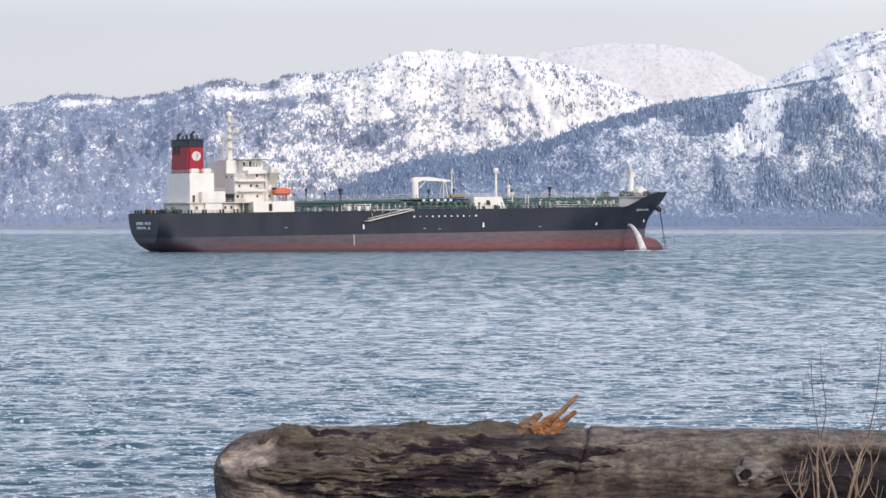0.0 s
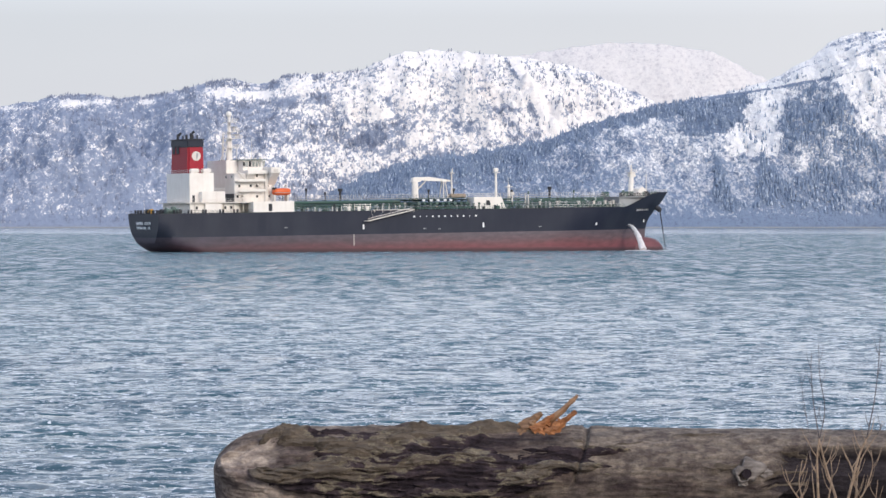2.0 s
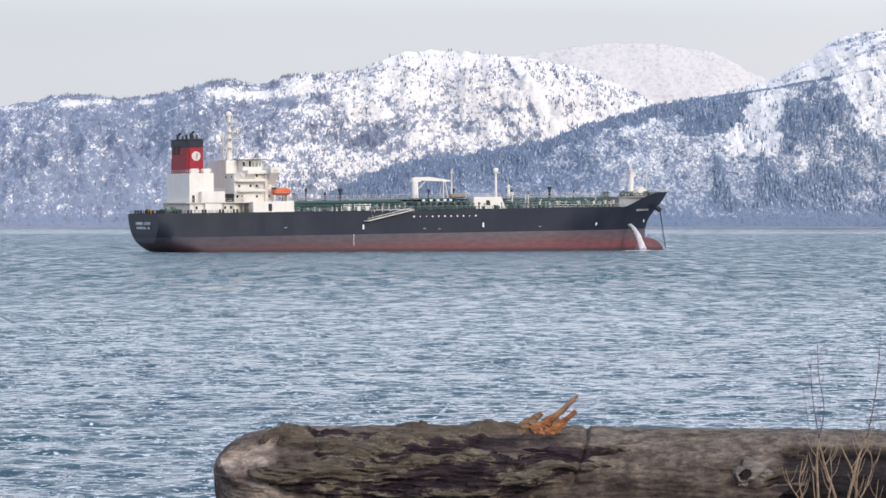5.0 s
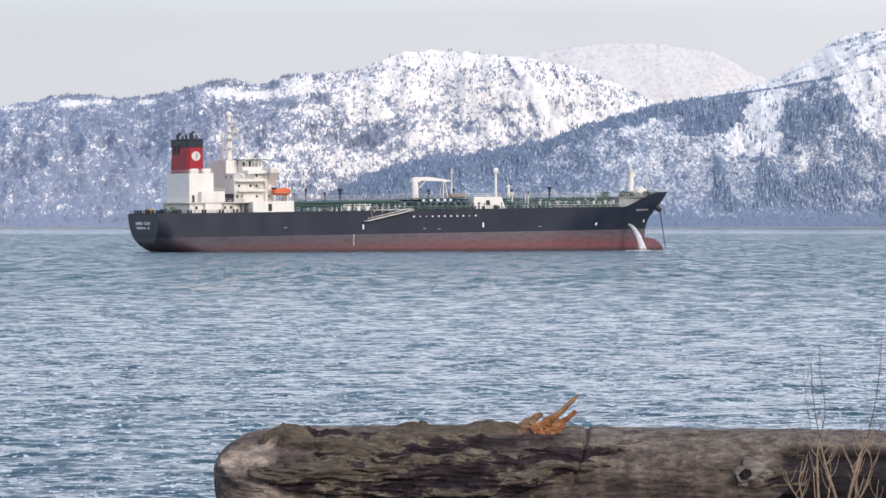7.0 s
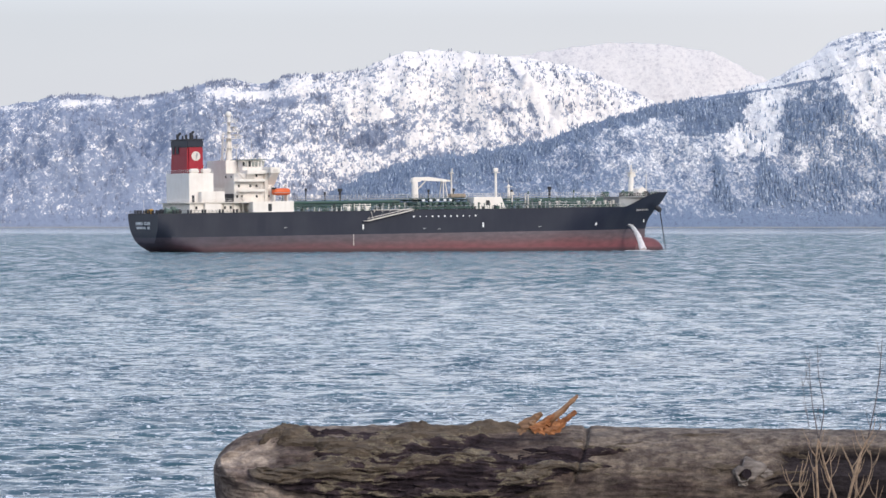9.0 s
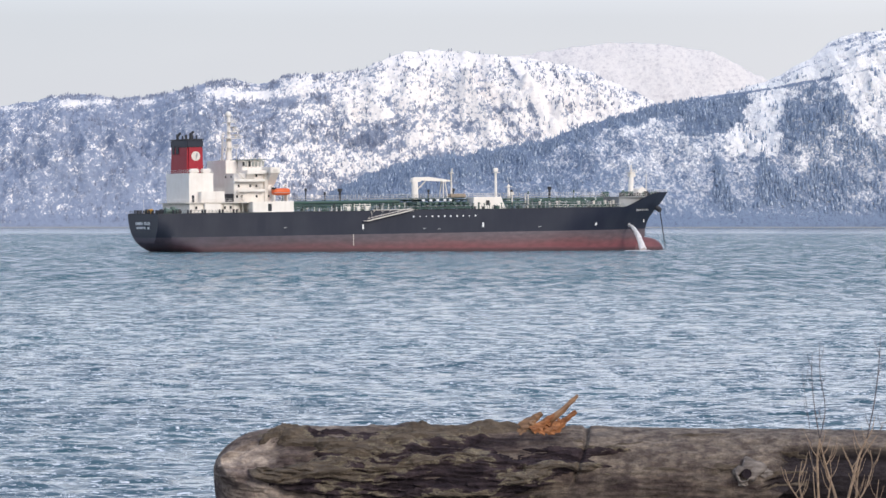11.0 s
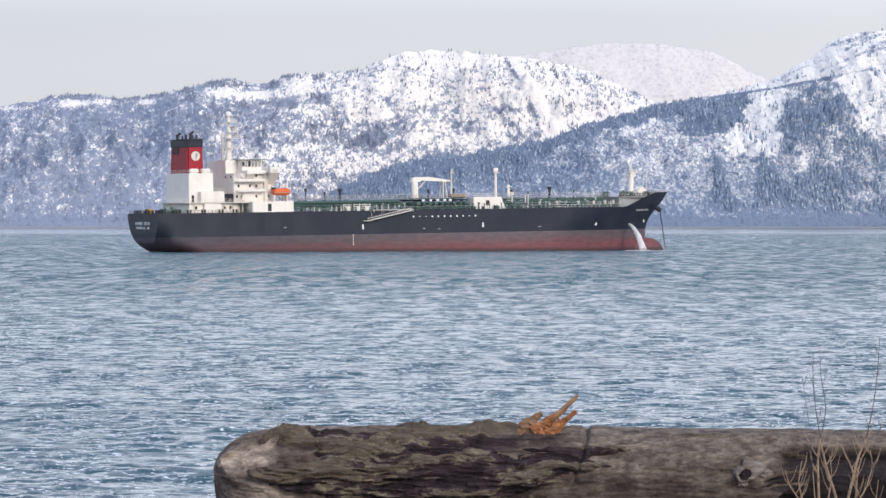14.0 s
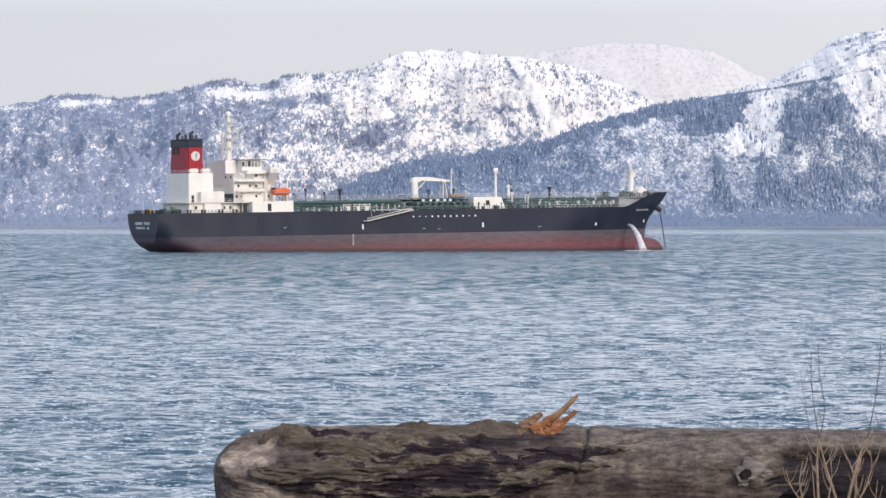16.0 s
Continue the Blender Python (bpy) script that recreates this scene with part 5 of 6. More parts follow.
# ---- driftwood log on the beach ----
def make_log_wood():
    m, n, l, b = mat_start("weathered_driftwood", 0.85, 0.0, 0.25)
    patchy = grain(n, l, 3.0, 6, (0.6, 1, 1), 0.65)
    long = grain(n, l, 6.0, 6, (0.35, 1, 1), 0.62)
    fibre = grain(n, l, 38, 5, (0.10, 1, 1), 0.65)
    tone = ramp(n, l, long, [(0.36, (0.040, 0.030, 0.033)), (0.46, (0.094, 0.073, 0.069)), (0.55, (0.15, 0.124, 0.110)), (0.66, (0.19, 0.162, 0.142))])
    stain = ramp(n, l, patchy, [(0.38, (0.60, 0.56, 0.60)), (0.5, (0.95, 0.92, 0.90)), (0.62, (1.12, 1.08, 1.0))])
    tone = blend(n, l, 1.0, tone, stain, "MULTIPLY")
    tone = blend(n, l, 0.6, tone, ramp(n, l, fibre, [(0.38, (0.5, 0.5, 0.5)), (0.62, (1.35, 1.3, 1.25))]), "MULTIPLY")
    flecks = grain(n, l, 14.0, 7, (0.5, 1, 1), 0.74)
    for name, colour in (("grey", (0.208, 0.173, 0.146)), ("worn", (0.36, 0.30, 0.262)), ("char_shade", (0.034, 0.028, 0.033)), ("moss", (0.125, 0.115, 0.045))):
        at = n.new("ShaderNodeAttribute")
        at.attribute_name = name
        rough = blend(n, l, 0.8, colour, ramp(n, l, flecks if name == "grey" else long, [(0.40, (0.40, 0.36, 0.39)), (0.5, (0.92, 0.91, 0.90)), (0.60, (1.45, 1.43, 1.36))]), "MULTIPLY")
        tone = blend(n, l, at.outputs["Fac"], tone, rough)
    mottle = grain(n, l, 20, 7, (0.7, 1, 1), 0.74)
    tone = blend(n, l, 0.7, tone, ramp(n, l, mottle, [(0.37, (0.48, 0.45, 0.47)), (0.5, (0.92, 0.91, 0.91)), (0.63, (1.5, 1.46, 1.38))]), "MULTIPLY")
    l.new(tone, b.inputs["Base Color"])
    relief(n, l, b, blend(n, l, 0.8, long, mottle), 1.0, 0.035)
    return m


def make_bark():
    """Rotting bark: each torn layer has a tone of its own, with grain and pale lichen over it."""
    m, n, l, b = mat_start("dark_rotting_bark", 0.9, 0.0, 0.2)
    layer = n.new("ShaderNodeAttribute")
    layer.attribute_name = "layer"
    lump = grain(n, l, 8.0, 6, (0.8, 1, 1), 0.68)
    shift = n.new("ShaderNodeMath")
    shift.operation = "MULTIPLY_ADD"
    shift.inputs[1].default_value = 1.15
    l.new(lump, shift.inputs[0])
    l.new(layer.outputs["Fac"], shift.inputs[2])
    tone = ramp(n, l, shift.outputs[0], [(0.62, (0.021, 0.015, 0.019)), (0.86, (0.050, 0.036, 0.040)), (1.04, (0.080, 0.059, 0.057)), (1.22, (0.115, 0.092, 0.072)), (1.42, (0.205, 0.176, 0.125))])
    fine = ramp(n, l, grain(n, l, 26, 5, (0.3, 1, 1), 0.65), [(0.36, (0.62, 0.60, 0.60)), (0.5, (1.0, 1.0, 1.0)), (0.64, (1.45, 1.42, 1.36))])
    l.new(blend(n, l, 0.75, tone, fine, "MULTIPLY"), b.inputs["Base Color"])
    relief(n, l, b, lump, 1.0, 0.05)
    return m


def make_fresh(name, dark, light):
    m, n, l, b = mat_start(name, 0.7, 0.0, 0.3)
    fib = grain(n, l, 30, 5, (0.25, 1, 1), 0.6)
    l.new(ramp(n, l, fib, [(0.3, dark), (0.68, light)]), b.inputs["Base Color"])
    relief(n, l, b, fib, 0.8, 0.01)
    return m


LOGWOOD, BARK = make_log_wood(), make_bark()
FRESH = make_fresh("fresh_orange_heartwood", (0.13, 0.045, 0.018), (0.45, 0.195, 0.080))
PALE_SPLIT = make_fresh("weathered_split_wood", (0.14, 0.075, 0.045), (0.38, 0.225, 0.13))
TORN = make_fresh("torn_brown_wood", (0.09, 0.05, 0.03), (0.29, 0.165, 0.09))
KNOT = make_fresh("bleached_knot_wood", (0.08, 0.066, 0.06), (0.29, 0.25, 0.222))
TWIG = make_fresh("tan_twig_bark", (0.18, 0.125, 0.085), (0.40, 0.285, 0.195))
THIN = make_fresh("grey_twig_bark", (0.055, 0.050, 0.060), (0.16, 0.13, 0.13))
LOG_Y, LOG_Z, LOG_R = 30.0, 8.425, 0.345


def log_skin(X, T, lift=0.0):
    """The log's surface at X along it and T round it; T = pi faces the sea wind's lee, where the camera stands."""
    up, fore = np.sin(T), -np.cos(T)
    R = LOG_R + 0.05 * (fbm(X * 0.8, T * 0.7, 3, 3) - 0.5)
    even = 1 - 0.75 * np.clip((X - 0.7) * 2, 0, 1)
    R = R + 0.060 * even * (fbm(X * 2.0, T * 3.2, 5, 9, True) - 0.62) + 0.030 * (0.3 + 0.7 * even) * (fbm(X * 4, T * 14, 4, 21) - 0.5) + 0.016 * (1 - even) * (fbm(X * 11, T * 9, 4, 27) - 0.5)
    R = R - 0.020 * np.clip(np.abs(up) - 0.8, 0, 1) * 2
    wob = 0.6 * fbm(X * 3, T * 3, 3, 41)
    R = R - 0.006 * (1 - np.clip(cracks(X * 5 + wob, T * 9 + wob, 43) * 3.5, 0, 1)) + 0.010 * (fbm(X * 18, T * 12, 3, 47) - 0.5)
    # open crack across the face
    bend = 1.09 - 0.10 * np.clip(1.0 - up, 0, 1) ** 1.4
    R = R - 0.045 * np.exp(-((X - bend) / 0.018) ** 2) * (fore > -0.3) * (up > -0.2)
    # rotted hollow under a lip towards the butt
    edge = 2.46 + 0.10 * (fbm(T * 3.0, X * 0 + 2, 3, 14) - 0.5) * 4 + 0.30 * np.clip(up - 0.1, 0, 1)
    hollow = np.clip((X - edge) / 0.10, 0, 1) * np.clip((0.66 + 0.16 * (fbm(X * 3.0, X * 0, 3, 6) - 0.5) - up) / 0.12, 0, 1) * (fore > 0.1)
    R = R - 0.12 * hollow
    end = np.clip((X + 1.74) / 0.55, 0, 1)
    cap = np.clip((X + 1.74) / (0.07 + 0.03 * (up > 0)), 0, 1)
    R = (R + lift) * (0.04 + 0.96 * np.sqrt(1 - (1 - cap) ** 2)) * (0.93 + 0.07 * end)
    tip = 0.44 * np.clip((up - 0.42) / 0.58, 0, 1) + 0.30 * np.clip((0.30 - up) / 0.8, 0, 1) * np.clip(fore, 0, 1) + 0.10 * (fbm(T * 2, X * 3, 3, 5) - 0.5) + 0.05 * (fbm(T * 7, X * 9, 4, 7) - 0.5)
    R = R + 0.05 * (1 - end) * (fbm(X * 7, T * 4, 4, 12, True) - 0.6)
    Xo = X + tip * (1 - end) * cap
    Z = LOG_Z + R * up
    lump = 0.030 * np.exp(-((X + 0.24) / 0.09) ** 2) + 0.016 * np.exp(-((X + 1.20) / 0.16) ** 2) + 0.03 * (fbm(X * 6, T * 4, 3, 77) - 0.5) * (X < 0.9)
    Z = Z + lump * np.clip(up, 0, 1) ** 3 - 0.020 * np.clip((X - 2.6) / 0.7, 0, 1)
    return np.stack([Xo, LOG_Y + R * np.cos(T), Z], -1), end, hollow, up, fore


def build_log():
    log = tagged(new("driftwood_log"), "big weathered driftwood log with rotting bark on the beach", "log")
    xs = np.concatenate([np.linspace(-1.74, -1.1, 96), np.linspace(-1.088, 4.3, 440)])
    th = np.linspace(0, 2 * math.pi, 221)
    X, T = np.meshgrid(xs, th, indexing="ij")
    co, end, hollow, up, fore = log_skin(X, T)
    trunk = sheet("trunk", co.reshape(-1, 3), quads(len(xs), len(th))[:, ::-1], LOGWOOD)
    rag = fbm(X * 5, T * 5, 4, 33)
    worn = np.clip(1.75 - end * 1.35 + (rag - 0.5) * 1.7, 0, 1) * np.clip(1.30 - up + (rag - 0.5) * 1.4, 0, 1)
    worn = np.maximum(worn, np.clip((-0.55 - up) * 3 + (rag - 0.5) * 3, 0, 1) * (X < 0.3) * 0.8)
    grey = np.clip((up - 0.80 + (rag - 0.5) * 1.6) * 3, 0, 1) * 0.5 + np.clip((X - 0.75) * 3, 0, 1) * np.clip((up + 0.25 + (rag - 0.5) * 1.2) * 2, 0, 1)
    # the lower end face lies in shade; that dark is put into its tone
    face = np.clip((-1.665 - X + (rag - 0.5) * 0.04) / 0.02, 0, 1) * np.clip((0.42 - up + (rag - 0.5) * 0.6) * 4, 0, 1)
    worn = worn * (1 - 0.45 * face) * np.clip((-0.55 - X + (rag - 0.5)) / 0.5, 0, 1)
    hollow = np.maximum(hollow, 0.16 * face)
    moss = np.clip((up - 0.80) * 8, 0, 1) * np.clip((fbm(X * 3.2, T * 3, 4, 66) - 0.52) * 9, 0, 1) * (X < 0.4) * 0.8
    for name, value in (("moss", moss), ("worn", worn), ("grey", np.clip(grey, 0, 1) * 0.85), ("char_shade", np.clip(hollow * 1.6 + (rag - 0.62) * hollow, 0, 1))):
        trunk.data.attributes.new(name, "FLOAT", "POINT").data.foreach_set("value", value.astype(np.float32).ravel())
    trunk.parent = log
    # bark that stands proud of the wood in ragged plates
    xs, th = np.linspace(-1.50, 2.75, 640), np.linspace(math.pi * 0.60, math.pi * 1.5, 200)
    X, T = np.meshgrid(xs, th, indexing="ij")
    wob = fbm(X * 2.5, T * 2.5, 4, 15) - 0.5
    mask = fbm(X * 1.6, T * 2.2, 5, 52) - 0.50 * np.clip(X - 0.80 - 0.5 * np.clip(T - 3.5, 0, 1), 0, 1) - 0.22 * np.clip(-0.80 - X, 0, 1)
    torn = fbm(X * 1.5 + 1.2 * wob, T * 4.6 + 2.0 * wob, 5, 58)
    step = torn * 9
    terrace = (np.floor(step) + np.clip((step - np.floor(step)) * 4, 0, 1)) / 9
    fissure = np.clip((fbm(X * 1.1 + wob, T * 7.0 + 2.5 * wob, 4, 64, True) - 0.80) * 9, 0, 1)
    lift = 0.032 * np.clip((mask - 0.36) / 0.05, -1, 1) + 0.16 * (terrace - 0.5) - 0.034 * fissure + 0.030 * (fbm(X * 9, T * 8, 4, 61) - 0.5)
    lift[:, 0] = lift[:, -1] = lift[0] = lift[-1] = -0.08
    co = log_skin(X, T, lift)[0]
    bark = sheet("bark", co.reshape(-1, 3), quads(len(xs), len(th))[:, ::-1], BARK)
    layer = 0.31 + (terrace - 0.5) * 1.5 + 0.12 * np.clip((np.sin(T) - 0.5) * 3, 0, 1) + (fbm(X * 3, T * 3, 4, 68) - 0.5) * 0.9 - 0.16 * np.exp(-((X - 0.35) / 0.6) ** 2 - ((T - 3.5) / 0.5) ** 2) + 0.10 * np.clip((-0.7 - X) * 2, 0, 1) * np.clip(np.sin(T) * 2, 0, 1)
    bark.data.attributes.new("layer", "FLOAT", "POINT").data.foreach_set("value", layer.astype(np.float32).ravel())
    bark.parent = log
    bark["label"] = "dark crumbling bark in ragged plates"
    # knot with a hole, and a pale torn rim beside the hollow
    rng = random.Random(3)
    bm = BM()
    ring, rows = 26, 10
    vs = []
    for i in range(ring):
        a = 2 * math.pi * i / ring
        big = 0.050 * (1 + 0.30 * math.sin(2 * a + 0.5) + rng.uniform(-0.16, 0.16))
        for j in range(rows):
            c = 2 * math.pi * j / rows
            r = big + 0.030 * math.cos(c) * (1 + 0.75 * math.sin(a + 0.5)) * (1 + 0.35 * math.sin(5 * a))
            vs.append(bm.verts.new((2.28 + r * math.cos(a) * 1.25, 29.66 - 0.02 * math.sin(c) - 0.025, 8.44 + r * math.sin(a) * 1.2)))
    for i in range(ring):
        for j in range(rows):
            f = bm.faces.new((vs[i * rows + j], vs[((i + 1) % ring) * rows + j], vs[((i + 1) % ring) * rows + (j + 1) % rows], vs[i * rows + (j + 1) % rows]))
            f.smooth = True
    bmesh.ops.recalc_face_normals(bm, faces=bm.faces)
    part("knot", bm, KNOT, log, "pale bleached knot round a dark hole")
    part("knot_hole", rod(BM(), (2.275, 29.60, 8.44), (2.275, 29.69, 8.44), 0.036, n=14), BARK, log)
    for x, z, w in ((2.365, 8.475, 0.062), (2.42, 8.44, 0.05), (2.31, 8.50, 0.045), (2.25, 8.36, 0.032), (2.20, 8.45, 0.03)):
        bm = BM()
        bmesh.ops.create_icosphere(bm, subdivisions=3, radius=1)
        for v in bm.verts:
            k = 1 + 0.5 * noise.noise(v.co * 2.2 + Vector((x * 9, z * 5, 0)))
            v.co = Vector((x + v.co.x * w * k * 1.2, 29.665 + v.co.y * 0.03 * k, z + v.co.z * w * 0.7 * k))
        part("torn_rim", bm, KNOT, log)
    # fresh splintered break on top
    shard(log, "splinter", ((0.72, 29.93, 8.74), (0.86, 29.91, 8.86), (1.02, 29.90, 9.015)), 0.040, 0.016, PALE_SPLIT, "long tan splinter of broken wood")
    shard(log, "splinter", ((0.84, 29.88, 8.74), (0.92, 29.87, 8.82), (1.005, 29.87, 8.895)), 0.036, 0.018, FRESH)
    shard(log, "splinter", ((0.68, 29.86, 8.74), (0.76, 29.86, 8.81), (0.84, 29.87, 8.87)), 0.045, 0.010, FRESH)
    shard(log, "splinter", ((0.80, 29.85, 8.72), (0.86, 29.84, 8.80), (0.88, 29.84, 8.84)), 0.045, 0.012, FRESH)
    shard(log, "torn_stump", ((0.58, 29.92, 8.74), (0.66, 29.92, 8.81), (0.75, 29.93, 8.875)), 0.060, 0.020, TORN, "brown torn wood fibres")
    shard(log, "torn_stump", ((0.60, 29.88, 8.72), (0.65, 29.86, 8.79), (0.70, 29.86, 8.83)), 0.050, 0.012, TORN)
    shard(log, "torn_stump", ((0.75, 29.90, 8.70), (0.80, 29.90, 8.78), (0.82, 29.90, 8.80)), 0.075, 0.030, FRESH)
    return log


def tube(bm, pts, r0, r1, n=8, rng=None, ragged=0.0):
    pts = [Vector(p) for p in pts]
    fine = []
    for a, b in zip(pts, pts[1:]):
        for k in range(4):
            fine.append(a.lerp(b, k / 4))
    fine.append(pts[-1])
    for _ in range(2):
        fine = [fine[0]] + [(fine[i - 1] + fine[i] * 2 + fine[i + 1]) / 4 for i in range(1, len(fine) - 1)] + [fine[-1]]
    rows = []
    for i, p in enumerate(fine):
        way = (fine[min(i + 1, len(fine) - 1)] - fine[max(i - 1, 0)]).normalized()
        turn = way.to_track_quat("Z", "Y").to_matrix()
        r = r0 + (r1 - r0) * i / (len(fine) - 1)
        rows.append([bm.verts.new(p + turn @ Vector((math.cos(2 * math.pi * k / n), math.sin(2 * math.pi * k / n), 0)) * r * (1 + (rng.uniform(-ragged, ragged) if rng else 0))) for k in range(n)])
    for a, b in zip(rows, rows[1:]):
        for k in range(n):
            bm.faces.new((a[k], a[(k + 1) % n], b[(k + 1) % n], b[k])).smooth = ragged == 0
    bm.faces.new(rows[0][::-1]), bm.faces.new(rows[-1])
    return bm


def shard(log, name, pts, r0, r1, mat, label=""):
    """A split sliver of wood, flat-sided and ragged."""
    return part(name, tube(BM(), pts, r0, r1, 6, random.Random(len(log.children)), 0.35), mat, log, label)


build_log()


# ---- bare shrub in front of the log ----
def build_shrub():
    """Stems as (thickness at the foot, tip, points across and up); each stem is a part that sways."""
    root = Vector((2.70, 28.6, 8.02))
    shrub = tagged(new("bare_shrub"), "leafless tan shrub with thin branching twigs", "shrub")
    shrub.location = root
    rng = random.Random(12)
    stems = (
        (0.0128, 0.0023, ((0.00, 0.0), (0.02, 0.25), (0.00, 0.60), (0.02, 0.74), (-0.02, 0.98), (-0.04, 1.22), (-0.03, 1.36))),
        (0.0139, 0.0023, ((0.12, 0.0), (0.17, 0.25), (0.08, 0.52), (0.03, 0.72), (0.08, 0.95), (0.03, 1.20), (0.03, 1.42))),
        (0.0128, 0.0030, ((0.24, 0.0), (0.32, 0.28), (0.27, 0.52), (0.19, 0.68))),
        (0.0139, 0.0030, ((0.16, 0.0), (0.22, 0.30), (0.30, 0.62), (0.36, 0.74), (0.42, 1.02), (0.45, 1.28), (0.46, 1.48))),
        (0.0093, 0.0023, ((-0.04, 0.0), (-0.10, 0.30), (-0.13, 0.42), (-0.10, 0.58))),
        (0.0082, 0.0023, ((-0.02, 0.0), (-0.11, 0.28), (-0.20, 0.40), (-0.23, 0.52))),
        (0.0093, 0.0023, ((0.03, 0.0), (0.08, 0.28), (0.11, 0.48), (0.09, 0.62))),
        (0.0093, 0.0023, ((0.20, 0.0), (0.24, 0.22), (0.34, 0.36), (0.40, 0.54), (0.38, 0.66))),
        (0.0082, 0.0021, ((0.22, 0.0), (0.29, 0.30), (0.30, 0.46), (0.33, 0.60), (0.44, 0.76), (0.50, 0.86))),
        (0.0070, 0.0021, ((0.36, 0.0), (0.42, 0.20), (0.45, 0.44))),
        (0.0070, 0.0018, ((0.01, 0.0), (-0.03, 0.50), (-0.05, 0.82), (-0.09, 1.05), (-0.11, 1.22))),
    )
    made = []
    for k, (r0, r1, pts) in enumerate(stems):
        foot = Vector((pts[0][0], rng.uniform(-0.12, 0.12), 0))
        path = [Vector((x - pts[0][0], rng.uniform(-0.03, 0.03), z)) for x, z in pts]
        tall = [p for p in path if p.z <= 0.76]
        bm = tube(BM(), tall, r0, r0 * 0.45 if len(tall) < len(path) else r1, 7)
        for p, q in zip(path[1:], path[2:]):
            if p.z > 0.7:
                continue
            for _ in range(2):
                a = p.lerp(q, rng.random())
                side = rng.choice((-1, 1))
                tube(bm, (a, a + Vector((side * 0.035, 0, 0.05)), a + Vector((side * 0.06, 0.01, 0.11 + rng.uniform(0, 0.06)))), r0 * 0.40, 0.0016, 5)
        stem = part("stem", bm, TWIG, shrub)
        stem.location = foot
        if len(tall) < len(path):
            up = path[len(tall) - 1:]
            bm = tube(BM(), up, r0 * 0.34, r1 * 0.85, 6)
            for p, q in zip(up, up[1:]):
                a = p.lerp(q, rng.uniform(0.2, 0.7))
                side = rng.choice((-1, 1))
                tube(bm, (a, a + Vector((side * 0.02, 0, 0.05)), a + Vector((side * 0.035, 0.01, 0.13))), r1 * 1.1, 0.0012, 5)
            part("shoot", bm, THIN, stem, "thin grey shoot")
        made.append((stem, foot))
    return made


STEMS = build_shrub()


# ---- ballast water pouring from the bow, in lumps that fall and come round again inside the hull ----
JET_FROM, JET_TO, JET_FALL = Vector((164.4, -8.6, 12.6)), Vector((164.2, -19.2, 4.4)), 1.3


def jet_at(f):
    p = JET_FROM.lerp(JET_TO, f)
    p.z = JET_FROM.z + (JET_TO.z - JET_FROM.z) * (0.03 * f + 0.97 * f * f)
    return p


def lump_mesh(seed, size):
    bm = BM()
    bmesh.ops.create_icosphere(bm, subdivisions=3, radius=1)
    for v in bm.verts:
        k = 1 + 0.5 * noise.noise(v.co * 1.6 + Vector((seed * 5.3, 0, 0))) + 0.25 * noise.noise(v.co * 4 + Vector((0, seed * 3.1, 0)))
        v.co = Vector((v.co.x * 0.8, v.co.y, v.co.z * 1.5)) * size * k
    for f in bm.faces:
        f.smooth = True
    return bm


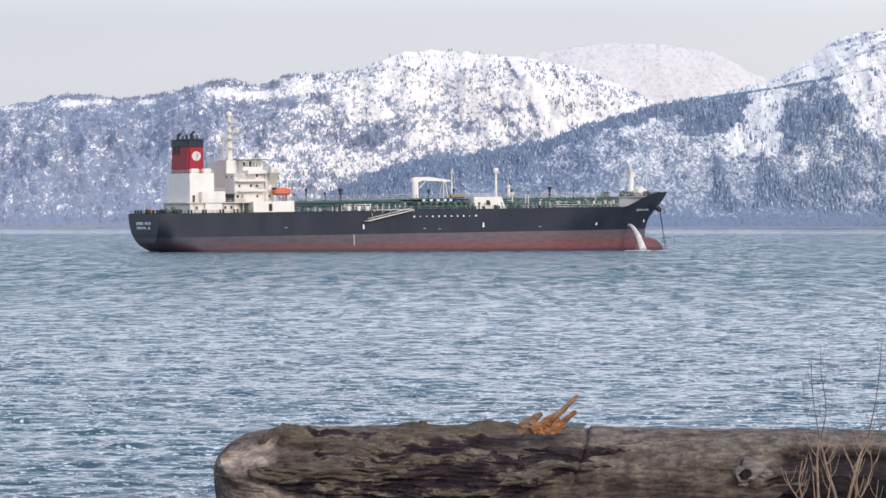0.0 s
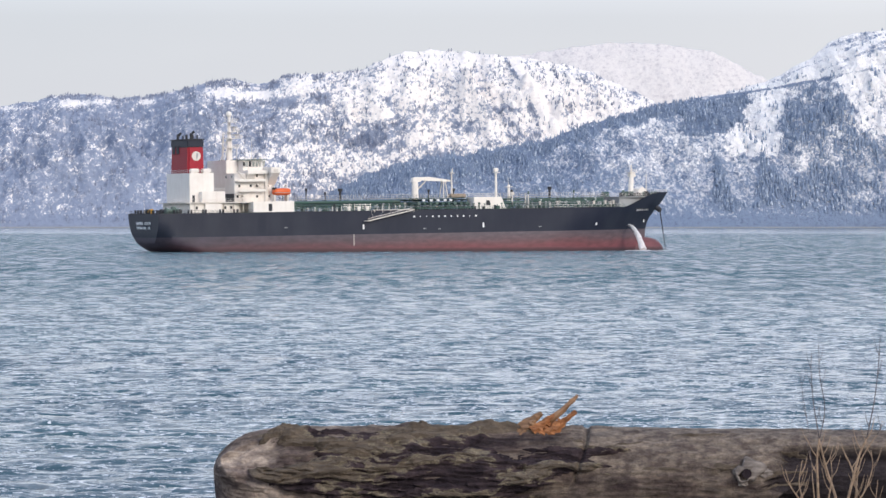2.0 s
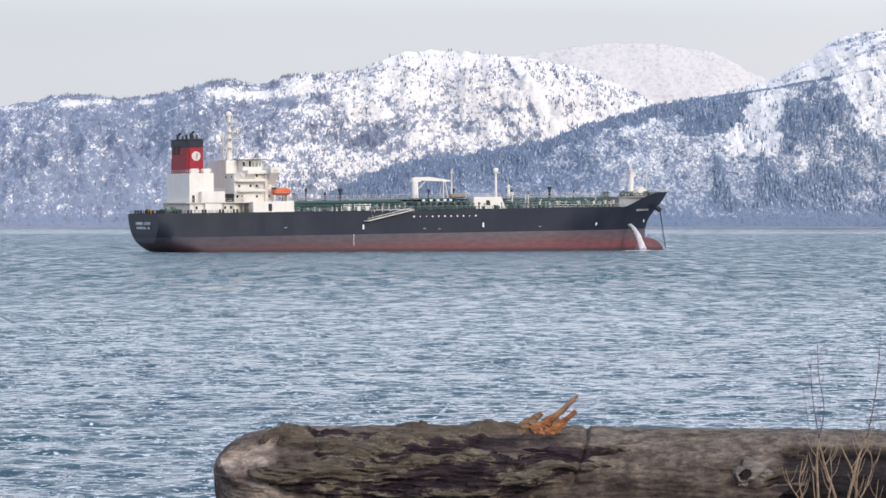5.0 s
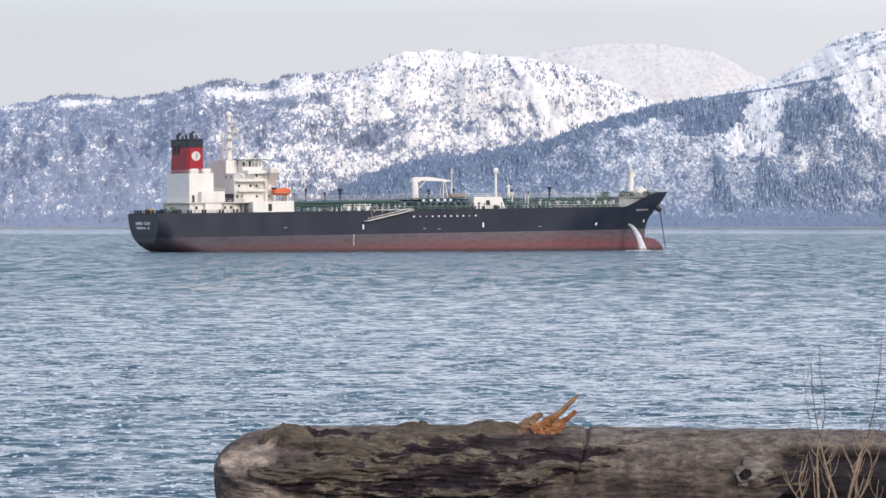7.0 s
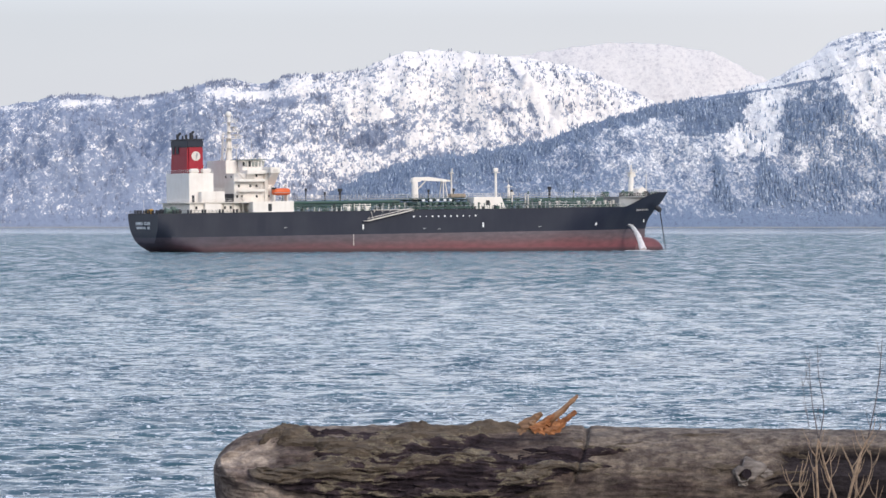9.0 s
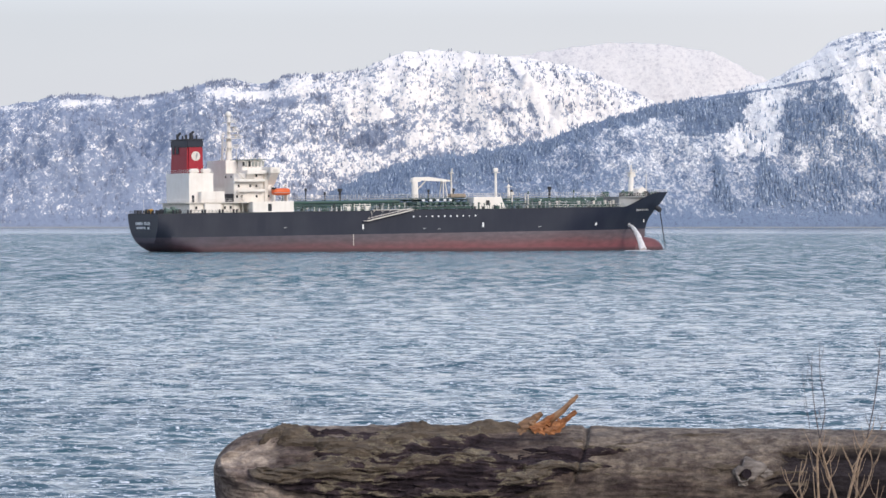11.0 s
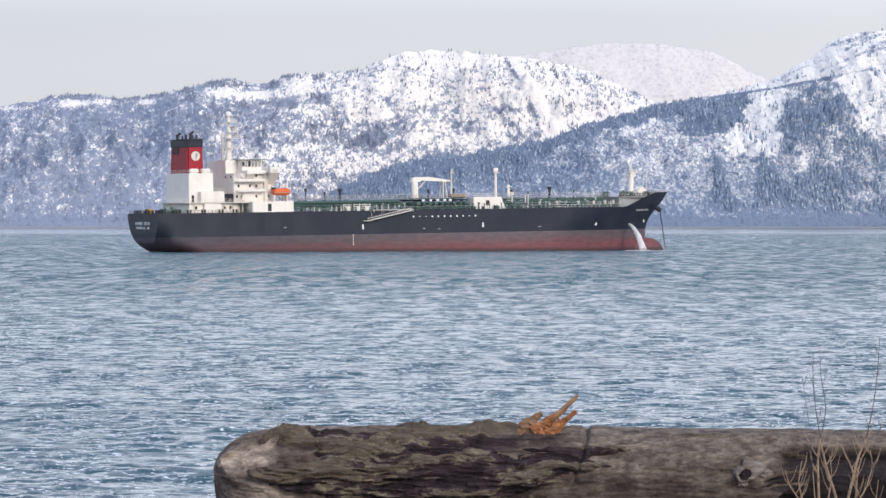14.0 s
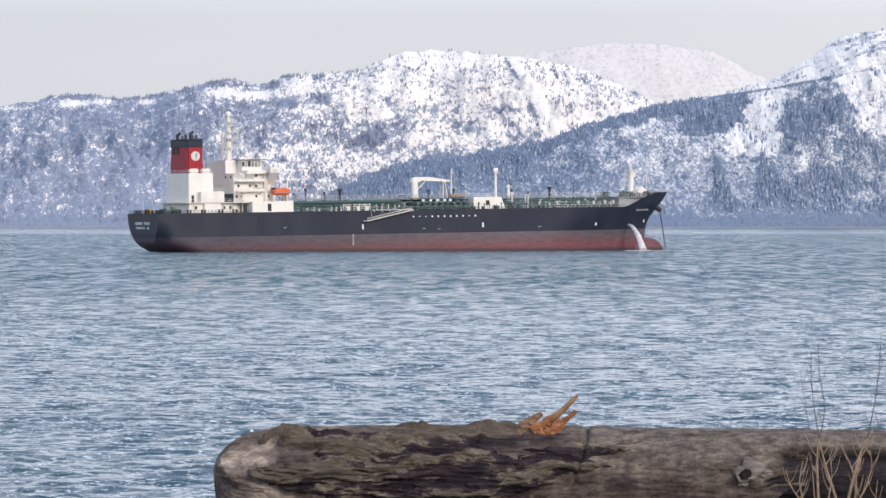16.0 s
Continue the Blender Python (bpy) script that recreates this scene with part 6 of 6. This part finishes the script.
def build_jet():
    jet = tagged(new("ballast_water_jet"), "white jet of ballast water pouring from the ship's bow", "water jet")
    jet.matrix_basis = SHIP_POSE
    part("stream", tube(BM(), [jet_at(f) for f in np.linspace(0, 0.98, 15)], 0.30, 1.08, 12, random.Random(5), 0.20), FOAM, jet)
    lumps = [part("water_lump", lump_mesh(k, 0.30 + 0.06 * (k % 4)), FOAM, jet) for k in range(14)]
    rng = random.Random(9)
    for k in range(30):
        bm = BM()
        bmesh.ops.create_icosphere(bm, subdivisions=2, radius=1)
        # round the foot of the jet, then in thin pieces along the bow
        x, y, flat = rng.gauss(0, 2.2), rng.gauss(0, 1.6), 0.22
        if k >= 16:
            f = rng.random()
            x, y, flat = -3.0 + 24.0 * f + rng.uniform(-1, 1), 2.5 + 9.0 * f + rng.uniform(-1.2, 0.6), 0.10
        for v in bm.verts:
            w = 1 + 0.5 * noise.noise(v.co * 2 + Vector((k, 0, 0)))
            v.co = Vector((163.6 + x + v.co.x * w * 1.3, -19.0 + y + v.co.y * w * 1.1, 4.35 - 0.0147 * x + v.co.z * w * flat))
        part("splash_foam", bm, FOAM, jet)
    return lumps


LUMPS = build_jet()


# ---- what moves ----
def drift(ob, vx, vy):
    walk(ob, [(t, pose(vx * (t - 8), vy * (t - 8), 0)) for t in range(17)])


def lump_rows(phase):
    """Down the jet, under the water into the hull, up inside it and out again."""
    rows = []
    for k in range(81):
        t = k * 0.2
        f = (t / (2 * JET_FALL) + phase) % 1.0
        if f < 0.5:
            p = jet_at(f * 2)
        elif f < 0.75:
            p = JET_TO.lerp(Vector((158.0, -3.0, 3.0)), (f - 0.5) * 4) - Vector((0, 0, 1.5))
        else:
            p = Vector((158.0, -3.0, 1.5)).lerp(JET_FROM + Vector((-0.5, 1.6, 0)), (f - 0.75) * 4)
        rows.append((t, pose(*p, 20 * math.sin(t + phase * 9), 15 * math.sin(1.7 * t), 30 * math.sin(0.9 * t + phase))))
    return rows


def motions():
    drift(SWELL, -0.55, -1.05)
    drift(CHOP, 0.75, -0.55)
    # the stern swings slowly round the anchored bow
    bow = SHIP_POSE @ Vector((180.0, 0.0, 8.0))
    for_turn = lambda turn: Matrix.Translation(bow) @ pose(0, 0, 0, 0, 0, turn) @ Matrix.Translation(-bow) @ SHIP_POSE
    walk(TANKER, [(t, for_turn(0.04 - 0.24 * t / 16)) for t in (0, 4, 8, 12, 16)])
    for k, lump in enumerate(LUMPS):
        walk(lump, lump_rows(k / len(LUMPS)))
    for k, (stem, foot) in enumerate(STEMS):
        rows = []
        for j in range(33):
            t = j * 0.5
            sway = 0.35 * math.sin(1.9 * t + 0.7 * k) + 0.25 * math.sin(3.3 * t + k)
            rows.append((t, pose(*foot, 0.4 * math.sin(1.3 * t + k), sway, 0)))
        walk(stem, rows)


motions()
